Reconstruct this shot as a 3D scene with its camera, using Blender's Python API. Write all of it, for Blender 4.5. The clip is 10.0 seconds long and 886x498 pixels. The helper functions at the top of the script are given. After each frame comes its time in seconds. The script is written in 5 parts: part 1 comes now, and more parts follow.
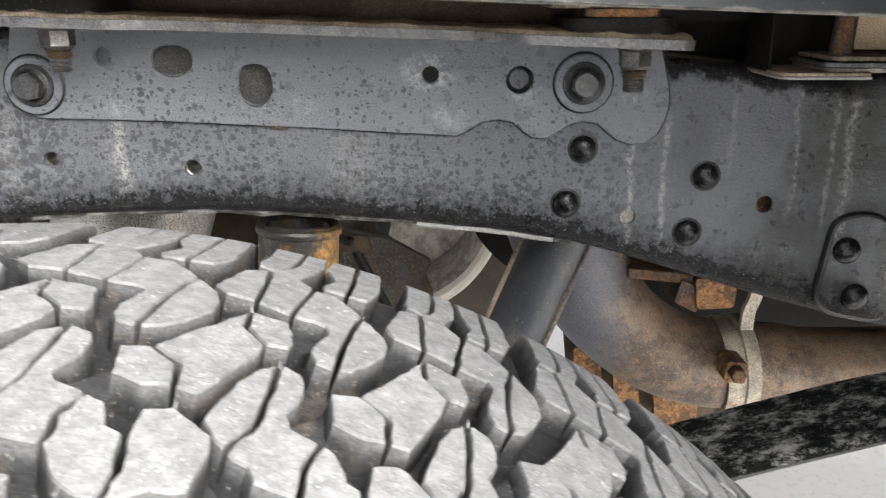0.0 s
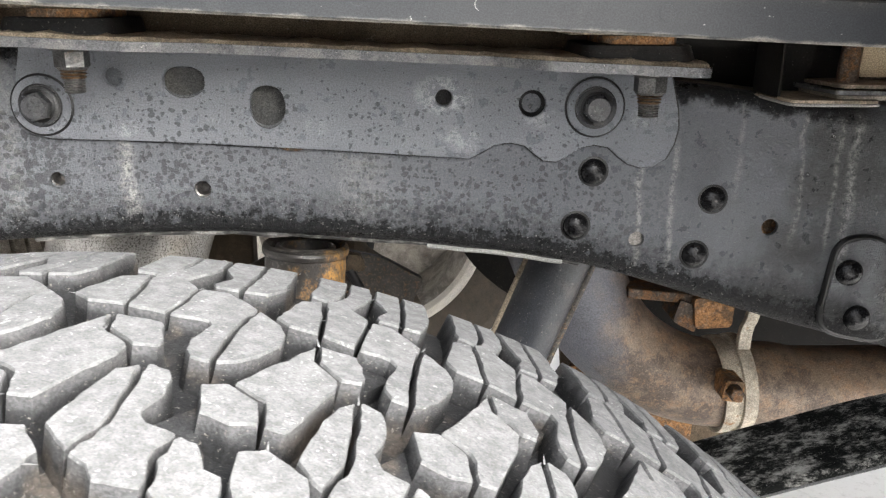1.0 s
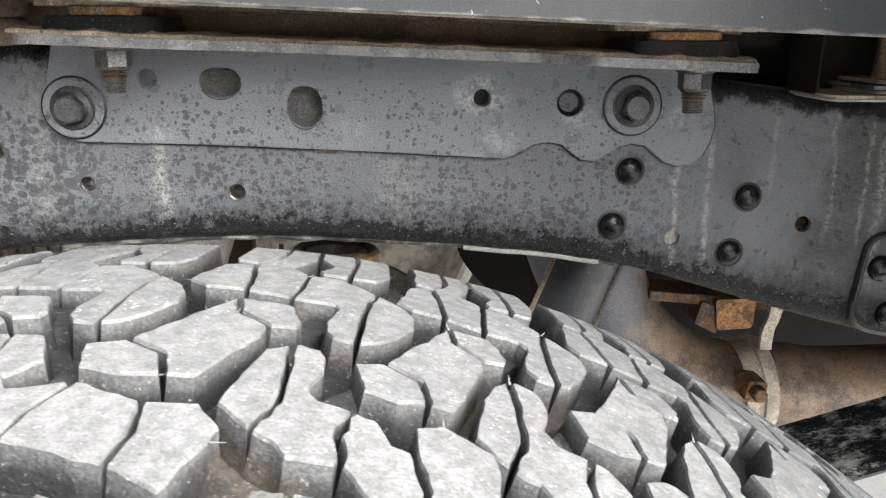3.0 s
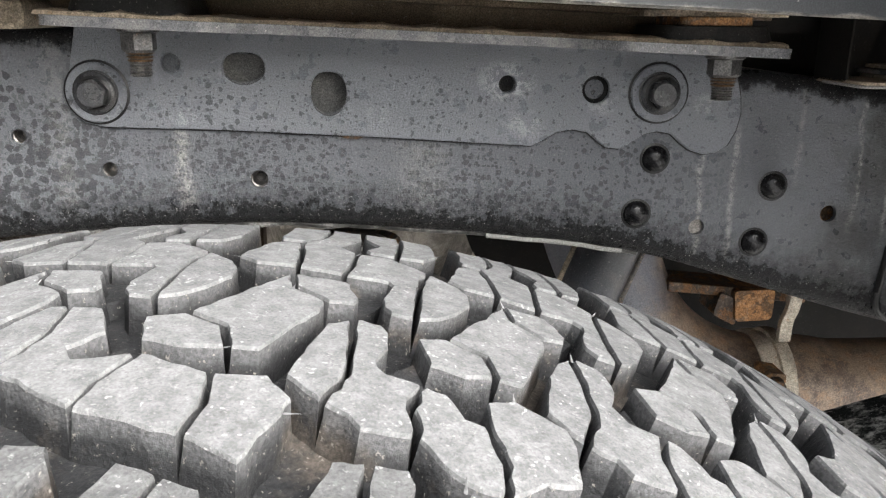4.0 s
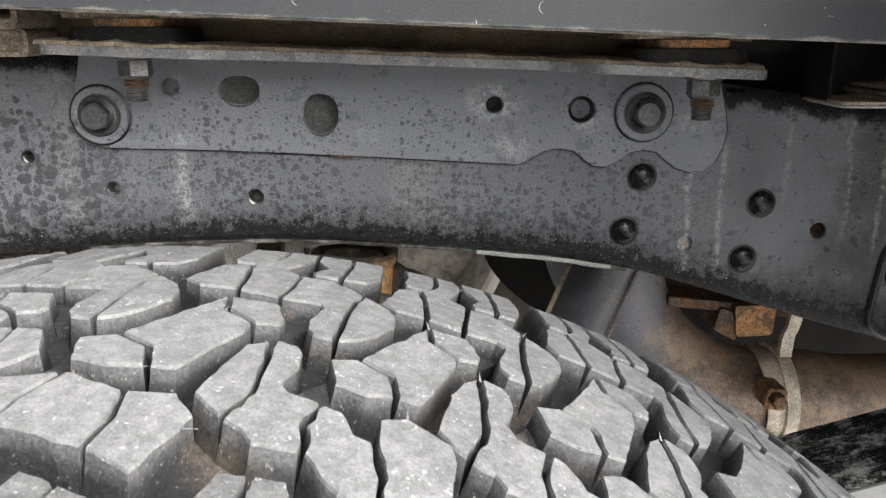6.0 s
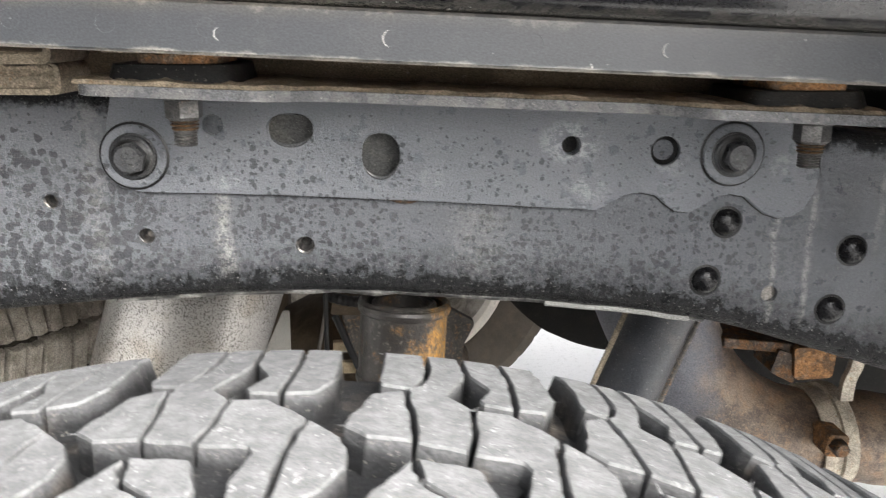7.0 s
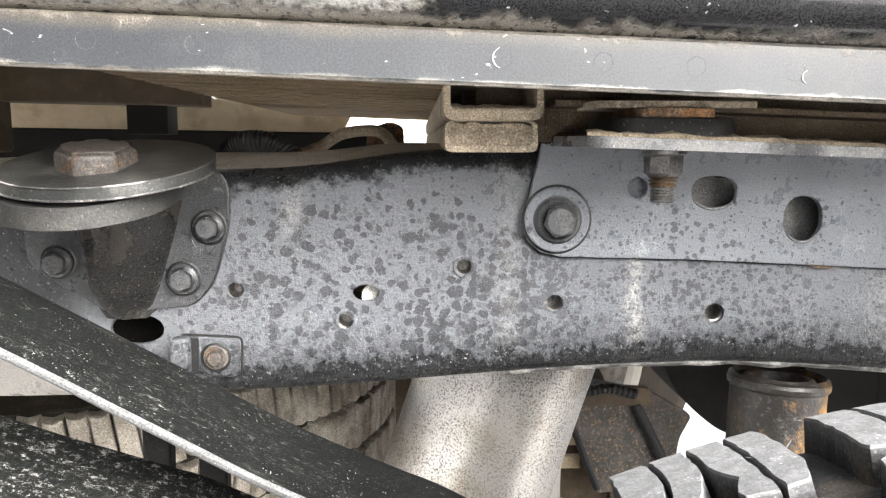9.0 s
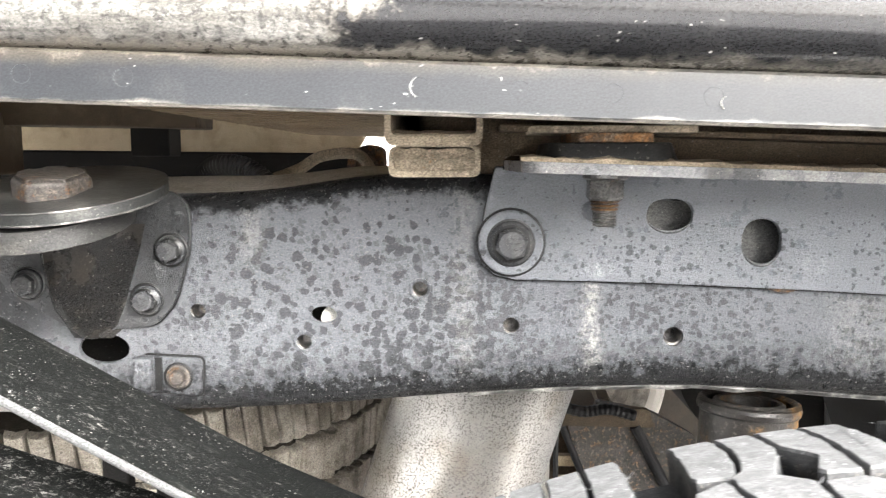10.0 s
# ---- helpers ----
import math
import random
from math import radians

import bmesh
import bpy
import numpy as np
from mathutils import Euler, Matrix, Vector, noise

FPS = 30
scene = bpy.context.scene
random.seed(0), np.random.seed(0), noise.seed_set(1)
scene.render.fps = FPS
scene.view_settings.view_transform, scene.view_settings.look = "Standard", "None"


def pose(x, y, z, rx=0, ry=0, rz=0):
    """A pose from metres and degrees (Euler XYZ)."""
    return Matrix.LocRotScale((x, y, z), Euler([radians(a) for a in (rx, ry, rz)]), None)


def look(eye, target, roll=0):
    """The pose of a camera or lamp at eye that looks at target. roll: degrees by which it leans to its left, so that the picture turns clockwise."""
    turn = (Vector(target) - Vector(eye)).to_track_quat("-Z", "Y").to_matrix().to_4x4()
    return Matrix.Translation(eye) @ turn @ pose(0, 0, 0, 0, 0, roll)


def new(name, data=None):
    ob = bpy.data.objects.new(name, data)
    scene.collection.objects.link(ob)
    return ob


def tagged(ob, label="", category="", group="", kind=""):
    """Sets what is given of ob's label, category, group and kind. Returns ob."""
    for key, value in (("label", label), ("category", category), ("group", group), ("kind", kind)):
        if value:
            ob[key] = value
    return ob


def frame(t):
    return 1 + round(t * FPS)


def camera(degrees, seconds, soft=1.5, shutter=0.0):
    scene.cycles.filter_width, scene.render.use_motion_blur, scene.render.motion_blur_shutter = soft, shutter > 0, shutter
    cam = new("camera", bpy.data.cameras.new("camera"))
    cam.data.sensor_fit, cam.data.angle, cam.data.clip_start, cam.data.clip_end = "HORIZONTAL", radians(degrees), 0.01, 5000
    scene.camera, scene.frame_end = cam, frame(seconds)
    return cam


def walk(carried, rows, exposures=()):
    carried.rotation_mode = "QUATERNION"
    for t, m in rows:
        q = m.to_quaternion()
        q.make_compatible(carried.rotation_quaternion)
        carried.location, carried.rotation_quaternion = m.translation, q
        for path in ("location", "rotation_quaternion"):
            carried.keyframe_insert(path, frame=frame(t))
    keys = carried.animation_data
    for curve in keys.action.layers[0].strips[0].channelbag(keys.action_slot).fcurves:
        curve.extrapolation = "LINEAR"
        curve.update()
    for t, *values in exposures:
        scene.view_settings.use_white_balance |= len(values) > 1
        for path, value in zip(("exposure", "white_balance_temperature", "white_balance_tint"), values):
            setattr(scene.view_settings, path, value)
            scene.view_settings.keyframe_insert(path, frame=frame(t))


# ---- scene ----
cam = camera(57.8, 10.0, soft=1.2, shutter=0.26)
METRES, EYE, TILT, LEAN, TURN = 0.70, 0.94, -18.0, 0.0, 0.0
ROWS = [
    (0.0, 0.0, 0.0, 0.0, 0.0, 0.0, 0.0),
    (0.5, -0.0606, 0.0007, 0.0186, -1.01, 0.13, -0.25),
    (1.0, -0.043, 0.0001, 0.009, -2.06, 0.98, -0.05),
    (1.5, -0.0159, 0.0102, -0.0094, -0.56, 2.25, 0.18),
    (2.0, -0.0248, 0.0166, -0.0325, -1.36, 3.35, 0.59),
    (3.5, -0.134, 0.0115, 0.0035, -4.42, 1.71, 0.76),
    (4.0, -0.133, 0.019, -0.0135, -3.78, 1.78, 0.56),
    (4.5, -0.1307, -0.0004, -0.0223, -2.68, 1.92, 0.5),
    (5.0, -0.1232, -0.0059, -0.0261, -2.18, 2.15, 0.42),
    (5.5, -0.0838, -0.0195, -0.0241, -0.94, 2.44, 0.34),
    (7.0, -0.1785, 0.0739, 0.0462, -3.29, 2.63, 0.5),
    (7.5, -0.306, 0.1008, 0.0666, -3.7, 4.06, 0.63),
    (8.0, -0.4068, 0.1147, 0.0442, -3.5, 6.91, 0.71),
    (8.5, -0.4901, 0.1114, 0.0318, -2.69, 8.75, 0.64),
    (9.0, -0.5442, 0.119, 0.0115, -1.79, 10.43, 0.41),
    (9.5, -0.5378, 0.1157, 0.0118, -0.56, 11.08, 0.1),
    (10.0, -0.4626, 0.1095, 0.0166, 1.33, 11.52, -0.29),
]
EXPOSURES = [(0.0, 1.62), (1.5, 1.74), (2.2, 1.70), (3.5, 1.55), (4.5, 1.25), (5.7, 1.2), (7.0, 1.68), (8.0, 2.2), (9.0, 2.29), (10.0, 2.40)]
walk(cam, [(t, pose(0, 0, EYE, TILT, LEAN, TURN) @ pose(METRES * x, METRES * y, METRES * z, 90 + pitch, roll, yaw)) for t, x, y, z, yaw, pitch, roll in ROWS], EXPOSURES)

# ---- light ----
SUN_UP, SUN_ROUND = radians(35), radians(141)
world = bpy.data.worlds.new("sky")
scene.world = world
world.use_nodes = True
wn, wl = world.node_tree.nodes, world.node_tree.links
sky = wn.new("ShaderNodeTexSky")
sky.sky_type, sky.sun_disc, sky.sun_elevation, sky.sun_rotation = "NISHITA", False, SUN_UP, SUN_ROUND
sky.dust_density, sky.air_density, sky.ozone_density = 6.0, 1.0, 1.0
grey = wn.new("ShaderNodeHueSaturation")
grey.inputs["Saturation"].default_value = 0.25
wl.new(sky.outputs[0], grey.inputs["Color"])
wl.new(grey.outputs[0], wn["Background"].inputs["Color"])
wn["Background"].inputs["Strength"].default_value = 0.15
sun = new("sun", bpy.data.lights.new("sun", "SUN"))
sun.data.energy, sun.data.angle, sun.data.color = 3.3, radians(56), (1.0, 0.985, 0.96)
sun.matrix_world = look((0, 0, 0), (-math.sin(SUN_ROUND) * math.cos(SUN_UP), -math.cos(SUN_ROUND) * math.cos(SUN_UP), -math.sin(SUN_UP)))


# ---- materials ----
class Nodes:
    """Short hand for building a node material on world-space coordinates."""

    def __init__(self, name):
        self.m = bpy.data.materials.new(name)
        self.m.use_nodes = True
        self.t = self.m.node_tree
        self.b = self.t.nodes["Principled BSDF"]
        self.p = self.t.nodes.new("ShaderNodeNewGeometry").outputs["Position"]

    def put(self, socket, value):
        if hasattr(value, "is_output"):
            self.t.links.new(value, socket)
        elif isinstance(value, (tuple, list)):
            socket.default_value = (*value, 1.0) if len(value) == 3 and len(socket.default_value) == 4 else value
        else:
            socket.default_value = value

    def noise(self, scale, detail=3.0, rough=0.55, at=None, distort=0.0):
        n = self.t.nodes.new("ShaderNodeTexNoise")
        self.put(n.inputs["Vector"], at if at is not None else self.p)
        n.inputs["Scale"].default_value, n.inputs["Detail"].default_value = scale, detail
        n.inputs["Roughness"].default_value, n.inputs["Distortion"].default_value = rough, distort
        return n.outputs["Fac"]

    def cells(self, scale, at=None, out="Distance", feature="F1"):
        n = self.t.nodes.new("ShaderNodeTexVoronoi")
        n.feature = feature
        self.put(n.inputs["Vector"], at if at is not None else self.p)
        n.inputs["Scale"].default_value = scale
        return n.outputs[out]

    def stretch(self, sx, sy, sz, at=None):
        n = self.t.nodes.new("ShaderNodeMapping")
        self.put(n.inputs["Vector"], at if at is not None else self.p)
        n.inputs["Scale"].default_value = (sx, sy, sz)
        return n.outputs[0]

    def wobble(self, scale, amount, at=None):
        """Coordinates pushed about by noise."""
        n = self.t.nodes.new("ShaderNodeTexNoise")
        self.put(n.inputs["Vector"], at if at is not None else self.p)
        n.inputs["Scale"].default_value, n.inputs["Detail"].default_value = scale, 2.0
        v = self.t.nodes.new("ShaderNodeVectorMath")
        v.operation = "MULTIPLY_ADD"
        self.put(v.inputs[0], n.outputs["Color"])
        v.inputs[1].default_value = (amount, amount, amount)
        self.put(v.inputs[2], at if at is not None else self.p)
        return v.outputs[0]

    def step(self, value, low, high, to_low=0.0, to_high=1.0):
        n = self.t.nodes.new("ShaderNodeMapRange")
        n.interpolation_type = "SMOOTHSTEP"
        self.put(n.inputs["Value"], value)
        for key, v in (("From Min", low), ("From Max", high), ("To Min", to_low), ("To Max", to_high)):
            self.put(n.inputs[key], v)
        return n.outputs[0]

    def calc(self, op, a, b=0.0, c=0.0):
        n = self.t.nodes.new("ShaderNodeMath")
        n.operation = op
        for i, v in enumerate((a, b, c)):
            self.put(n.inputs[i], v)
        return n.outputs[0]

    def axis(self, i, at=None):
        n = self.t.nodes.new("ShaderNodeSeparateXYZ")
        self.put(n.inputs[0], at if at is not None else self.p)
        return n.outputs[i]

    def mix(self, fac, a, b):
        n = self.t.nodes.new("ShaderNodeMix")
        n.data_type = "RGBA"
        self.put(n.inputs[0], fac)
        self.put(n.inputs[6], a)
        self.put(n.inputs[7], b)
        return n.outputs[2]

    def grain(self, color, scale, amount):
        """The colour, made lighter and darker by fine grains."""
        n = self.t.nodes.new("ShaderNodeVectorMath")
        n.operation = "SCALE"
        self.put(n.inputs[0], color)
        self.put(n.inputs["Scale"], self.step(self.noise(scale, 2, 0.6), 0.32, 0.68, 1.0 - amount, 1.0 + amount))
        return n.outputs[0]

    def bump(self, height, strength=0.3, distance=0.001, after=None):
        n = self.t.nodes.new("ShaderNodeBump")
        n.inputs["Strength"].default_value, n.inputs["Distance"].default_value = strength, distance
        self.put(n.inputs["Height"], height)
        if after is not None:
            self.put(n.inputs["Normal"], after)
        return n.outputs[0]

    def done(self, color, rough=0.5, metal=0.0, normal=None, specular=0.5):
        self.put(self.b.inputs["Base Color"], color)
        self.put(self.b.inputs["Roughness"], rough)
        self.put(self.b.inputs["Metallic"], metal)
        self.put(self.b.inputs["Specular IOR Level"], specular)
        if normal is not None:
            self.put(self.b.inputs["Normal"], normal)
        return self.m


def rail_paint(name, spread, tar, runs_on, tone=1.0):
    """Satin chassis black, blotched by dark wax spots, with dried mud runs, tar, grit and painted shade."""
    n = Nodes(name)
    x, z = n.axis(0), n.axis(2)
    # drops of wax: each cell holds one blob of its own size, fewer towards the top
    plenty = n.calc("MULTIPLY", n.step(n.noise(15, 2), 0.30, 0.66, 0.62, 1.1), n.step(n.calc("MULTIPLY_ADD", n.noise(20, 2), 0.04, z), 0.925, 0.885, 0.40, 1.0))
    plenty = n.calc("MULTIPLY", plenty, spread)
    spots = None
    for scale, push, rear, lot in ((118, 0.0135, True, 0.66), (150, 0.0105, True, 0.58), (205, 0.0075, False, 0.62), (290, 0.0055, False, 0.48)):
        at = n.wobble(0.9 * scale, 0.60 * push, n.wobble(2.6 * scale, 0.20 * push))
        size = n.calc("MULTIPLY", n.calc("MULTIPLY", n.axis(0, n.cells(scale, at, "Color")), lot), plenty)
        blob = n.step(n.calc("SUBTRACT", n.cells(scale, at), size), -0.05, 0.01, 1.0, 0.0)
        side = n.step(n.calc("MULTIPLY_ADD", n.noise(12, 2), 0.12, x), -0.16, -0.26) if rear else n.step(n.calc("MULTIPLY_ADD", n.noise(12, 2), 0.12, x), -0.30, -0.18, 0.5, 1.0)
        blob = n.calc("MULTIPLY", blob, side)
        spots = blob if spots is None else n.calc("MAXIMUM", spots, blob)
    spots = n.calc("MULTIPLY", spots, n.calc("MULTIPLY", n.step(x, 0.20, 0.09, 0.05, 1.0), n.step(x, -0.62, -0.56)))
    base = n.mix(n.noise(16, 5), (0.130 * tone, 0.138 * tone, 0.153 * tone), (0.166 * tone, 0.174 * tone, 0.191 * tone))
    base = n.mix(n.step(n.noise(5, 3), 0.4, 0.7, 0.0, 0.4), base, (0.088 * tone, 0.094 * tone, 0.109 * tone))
    # base darkens towards the rear: falling light put into the paint
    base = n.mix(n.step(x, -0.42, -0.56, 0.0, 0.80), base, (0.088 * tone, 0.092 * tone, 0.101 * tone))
    color = n.mix(n.calc("MULTIPLY", spots, n.step(x, -0.20, -0.36, 0.70, 0.92)), base, (0.046, 0.048, 0.053))
    # greasy road film on the forward part
    film = n.calc("MULTIPLY", n.step(n.noise(13, 5, 0.6), 0.36, 0.60), n.step(n.calc("MULTIPLY_ADD", n.noise(24, 3), 0.05, x), 0.17, 0.30, 0.0, 0.95))
    color = n.mix(film, color, (0.036 * tone, 0.037 * tone, 0.037 * tone))
    crooked = n.calc("ADD", x, n.calc("MULTIPLY", n.calc("SUBTRACT", n.noise(30, 3), 0.5), 0.017))
    if runs_on:
        runs = None
        for at, wide, low, high, much in ((-0.322, 0.013, 0.78, 0.93, 0.30), (-0.240, 0.0105, 0.768, 0.852, 1.0), (-0.07, 0.03, 0.78, 0.84, 0.32), (0.141, 0.0042, 0.74, 0.835, 0.9), (0.166, 0.0034, 0.74, 0.85, 0.8), (0.215, 0.0035, 0.80, 0.89, 0.45), (0.302, 0.0065, 0.74, 0.885, 0.75), (0.289, 0.0035, 0.76, 0.87, 0.6), (0.262, 0.0030, 0.77, 0.88, 0.6), (0.345, 0.006, 0.70, 0.87, 0.45), (-0.46, 0.012, 0.86, 0.91, 0.45)):
            one = n.step(n.calc("ABSOLUTE", n.calc("SUBTRACT", crooked, at)), 0.0, wide, much, 0.0)
            one = n.calc("MULTIPLY", one, n.calc("MULTIPLY", n.step(z, low - 0.01, low + 0.02), n.step(z, high + 0.01, high - 0.01)))
            runs = one if runs is None else n.calc("MAXIMUM", runs, one)
        runs = n.calc("MULTIPLY", runs, n.step(n.noise(260, 5, 0.8), 0.40, 0.60))
        color = n.mix(runs, color, (0.40, 0.395, 0.375))
    if tar:
        # splashed tar, thick along the lower edge, with a soft band of painted shade
        lip = n.calc("SUBTRACT", z, 0.777)
        for slope, sign, off in ((0.052, -1.0, -0.15), (0.085, 1.0, 0.15), (0.2, 1.0, -0.08)):
            lip = n.calc("MULTIPLY_ADD", n.calc("MAXIMUM", n.calc("MULTIPLY_ADD", x, sign, off), 0.0), slope, lip)
        tar_shade = n.calc("ADD", n.calc("MULTIPLY", lip, 22.0), n.calc("MULTIPLY", n.noise(130, 6, 0.75), 1.3))
        tar_shade = n.calc("MAXIMUM", n.step(tar_shade, 0.98, 1.12, 1.0, 0.0), n.step(tar_shade, 0.80, 1.70, 0.85, 0.0))
        crest = n.calc("SUBTRACT", 0.9185, z)
        for slope, sign, off in ((-0.11, -1.0, -0.37), (-0.053, 1.0, 0.30), (-0.07, 1.0, -0.16)):
            crest = n.calc("MULTIPLY_ADD", n.calc("MAXIMUM", n.calc("MULTIPLY_ADD", x, sign, off), 0.0), slope, crest)
        upper = n.calc("ADD", n.calc("MULTIPLY", crest, 45.0), n.calc("MULTIPLY", n.noise(75, 6, 0.75), 1.6))
        tar_shade = n.calc("MAXIMUM", tar_shade, n.calc("MULTIPLY", n.calc("MULTIPLY", n.step(x, 0.36, 0.28), n.step(upper, 1.22, 1.62, 1.0, 0.0)), n.step(crest, -0.002, 0.002)))
        foot = n.calc("MULTIPLY", n.step(n.calc("ADD", x, n.calc("MULTIPLY", n.calc("SUBTRACT", n.noise(40, 5, 0.7), 0.5), 0.03)), -0.555, -0.605), n.step(n.calc("MULTIPLY_ADD", n.noise(50, 4), 0.02, z), 0.815, 0.792))
        # rear end darkened in the colour, standing in for shade
        rear_shade = n.step(n.calc("ADD", x, n.calc("MULTIPLY", n.calc("SUBTRACT", n.noise(40, 5, 0.7), 0.5), 0.03)), -0.580, -0.615, 0.0, 0.85)
        tar_shade = n.calc("MULTIPLY", n.calc("MAXIMUM", tar_shade, rear_shade), n.calc("SUBTRACT", 1.0, foot))
    soak = tar_shade if tar else 0.0
    mottle = n.step(n.noise(430, 5, 0.72), 0.36, 0.66)
    color = n.mix(n.calc("MULTIPLY", mottle, 0.18), color, n.mix(0.5, color, (0.20, 0.205, 0.215)))
    chip = n.calc("MULTIPLY", n.step(n.cells(75, n.wobble(90, 0.02)), 0.17, 0.10), n.step(n.noise(9, 3), 0.52, 0.66))
    color = n.mix(n.calc("MULTIPLY", chip, 0.35), color, (0.30, 0.31, 0.32))
    if not tar:
        # chalky rubbed patches of the bracket
        for px, pz, r, much in ((-0.009, 0.883, 0.027, 0.9), (0.004, 0.852, 0.020, 0.55), (-0.236, 0.857, 0.012, 0.6), (-0.10, 0.860, 0.012, 0.35), (0.060, 0.868, 0.016, 0.5), (0.135, 0.868, 0.016, 0.45)):
            far = n.calc("ADD", n.calc("POWER", n.calc("SUBTRACT", x, px), 2.0), n.calc("POWER", n.calc("MULTIPLY", n.calc("SUBTRACT", z, pz), 1.5), 2.0))
            rub_and_light = n.calc("MULTIPLY", n.step(far, r * r, 0.0), n.step(n.noise(150, 6, 0.85), 0.49, 0.54))
            color = n.mix(n.calc("MULTIPLY", rub_and_light, much), color, (0.47, 0.48, 0.50))
    grit = n.step(n.noise(620, 3, 0.6), 0.60, 0.66)
    color = n.mix(n.calc("MULTIPLY", grit, n.step(n.noise(20, 2), 0.35, 0.7, 0.05, 0.42)), color, (0.34, 0.33, 0.31))
    if tar:
        color = n.mix(n.calc("MULTIPLY", tar_shade, 0.95), color, n.mix(n.step(n.noise(560, 3, 0.7), 0.63, 0.69), (0.008, 0.008, 0.0085), (0.30, 0.295, 0.28)))
    if tar:
        # pale beige on the rear foot of the rail
        color = n.mix(n.calc("MULTIPLY", foot, 0.85), color, n.mix(n.noise(30, 4), (0.27, 0.25, 0.225), (0.40, 0.38, 0.345)))
    color = n.grain(color, 1000, 0.18)
    relief = n.bump(n.noise(430, 5, 0.72), 1.0, 0.0022)
    relief = n.bump(n.noise(45, 3), 0.30, 0.003, relief)
    relief = n.bump(spots, 0.35, 0.0004, relief)
    return n.done(color, n.calc("ADD", n.step(n.noise(90, 3), 0.3, 0.7, 0.26, 0.40), n.calc("MULTIPLY", spots, 0.15)), 0.0, relief, n.calc("MULTIPLY", n.calc("MULTIPLY_ADD", spots, -0.22, 0.70), n.calc("MULTIPLY_ADD", soak, -0.75, 1.0)))


def paint(name, a, b, rough=0.45, dust=0.3, dust_color=(0.36, 0.32, 0.26), grit=0.4, gloss=0.5):
    n = Nodes(name)
    color = n.mix(n.noise(25, 4), a, b)
    film = n.calc("MULTIPLY", n.step(n.noise(35, 5, 0.65), 0.45, 0.72), dust)
    color = n.mix(film, color, dust_color)
    color = n.mix(n.calc("MULTIPLY", n.step(n.noise(520, 3, 0.6), 0.65, 0.71), grit), color, (0.42, 0.40, 0.37))
    color = n.grain(color, 1100, 0.4)
    relief = n.bump(n.noise(380, 4, 0.65), 0.45, 0.0008)
    return n.done(color, n.calc("ADD", n.calc("MULTIPLY", film, 0.4), rough), 0.0, relief, gloss)


def lipped(name, a, b, rough, gloss):
    """Paint of the body's edge: pale dried mud sits on the sill's lips and thickens towards the rear."""
    n = Nodes(name)
    up = n.calc("ADD", n.calc("SUBTRACT", n.axis(2), 0.934), n.calc("MULTIPLY", n.axis(0), 0.037))
    rear = n.step(n.axis(0), 0.0, -0.55)
    rough_line = n.calc("MULTIPLY", n.calc("SUBTRACT", n.noise(60, 6, 0.72), 0.5), 0.022)
    edge = n.calc("ADD", up, rough_line)
    low = n.step(n.calc("MULTIPLY_ADD", rough_line, 0.45, up), 0.0026, -0.0002, 0.0, 0.62)
    ledge = n.calc("MULTIPLY", n.step(n.calc("ABSOLUTE", n.calc("SUBTRACT", edge, 0.026)), 0.0045, 0.001), n.calc("ADD", n.calc("MULTIPLY", rear, 0.50), 0.10))
    cake = n.calc("MULTIPLY", n.step(n.calc("ADD", n.calc("MULTIPLY", n.noise(24, 6, 0.7), 0.22), n.axis(0)), -0.255, -0.285), n.calc("MULTIPLY", n.step(edge, 0.027, 0.031), n.step(edge, 0.060, 0.050)))
    color = n.mix(n.noise(22, 4), a, b)
    color = n.mix(n.calc("MULTIPLY", n.step(n.noise(40, 5, 0.7), 0.52, 0.72), n.calc("MULTIPLY_ADD", rear, 0.05, 0.06)), color, (0.13, 0.125, 0.118))
    mud = n.calc("MAXIMUM", n.calc("MAXIMUM", low, ledge), n.calc("MULTIPLY", cake, 0.95))
    mud = n.calc("MULTIPLY", mud, n.step(n.noise(240, 4, 0.7), 0.34, 0.55, 0.35, 1.0))
    clay = n.mix(n.noise(60, 5, 0.7, n.stretch(0.25, 1, 1)), (0.21, 0.18, 0.14), (0.40, 0.375, 0.33))
    wash = n.mix(n.step(n.noise(46, 6, 0.75, n.stretch(0.2, 1, 1)), 0.34, 0.66), (0.10, 0.094, 0.082), (0.27, 0.263, 0.245))
    wash = n.mix(n.step(n.noise(420, 4, 0.75), 0.56, 0.66, 0.0, 0.75), wash, (0.05, 0.05, 0.05))
    color = n.mix(mud, color, n.mix(cake, clay, wash))
    veil = n.calc("MULTIPLY", n.calc("MULTIPLY", n.step(n.calc("ADD", up, n.calc("MULTIPLY", n.noise(30, 5, 0.7), 0.010)), 0.021, 0.029), n.step(up, 0.0275, 0.0255)), n.calc("MULTIPLY_ADD", rear, 0.55, 0.12))
    color = n.mix(veil, color, (0.085, 0.073, 0.056))
    speck = n.calc("MULTIPLY", n.step(n.cells(230, n.wobble(260, 0.006, n.stretch(0.7, 1, 1))), 0.15, 0.07), n.step(n.noise(50, 3), 0.55, 0.66))
    color = n.mix(n.calc("MULTIPLY", speck, 0.8), color, (0.55, 0.54, 0.51))
    color = n.grain(color, 1100, 0.3)
    relief = n.bump(n.noise(300, 4), 0.12, 0.0004)
    relief = n.bump(mud, 0.6, 0.001, relief)
    return n.done(color, n.calc("MULTIPLY_ADD", mud, 0.5, rough), 0.0, relief, gloss)


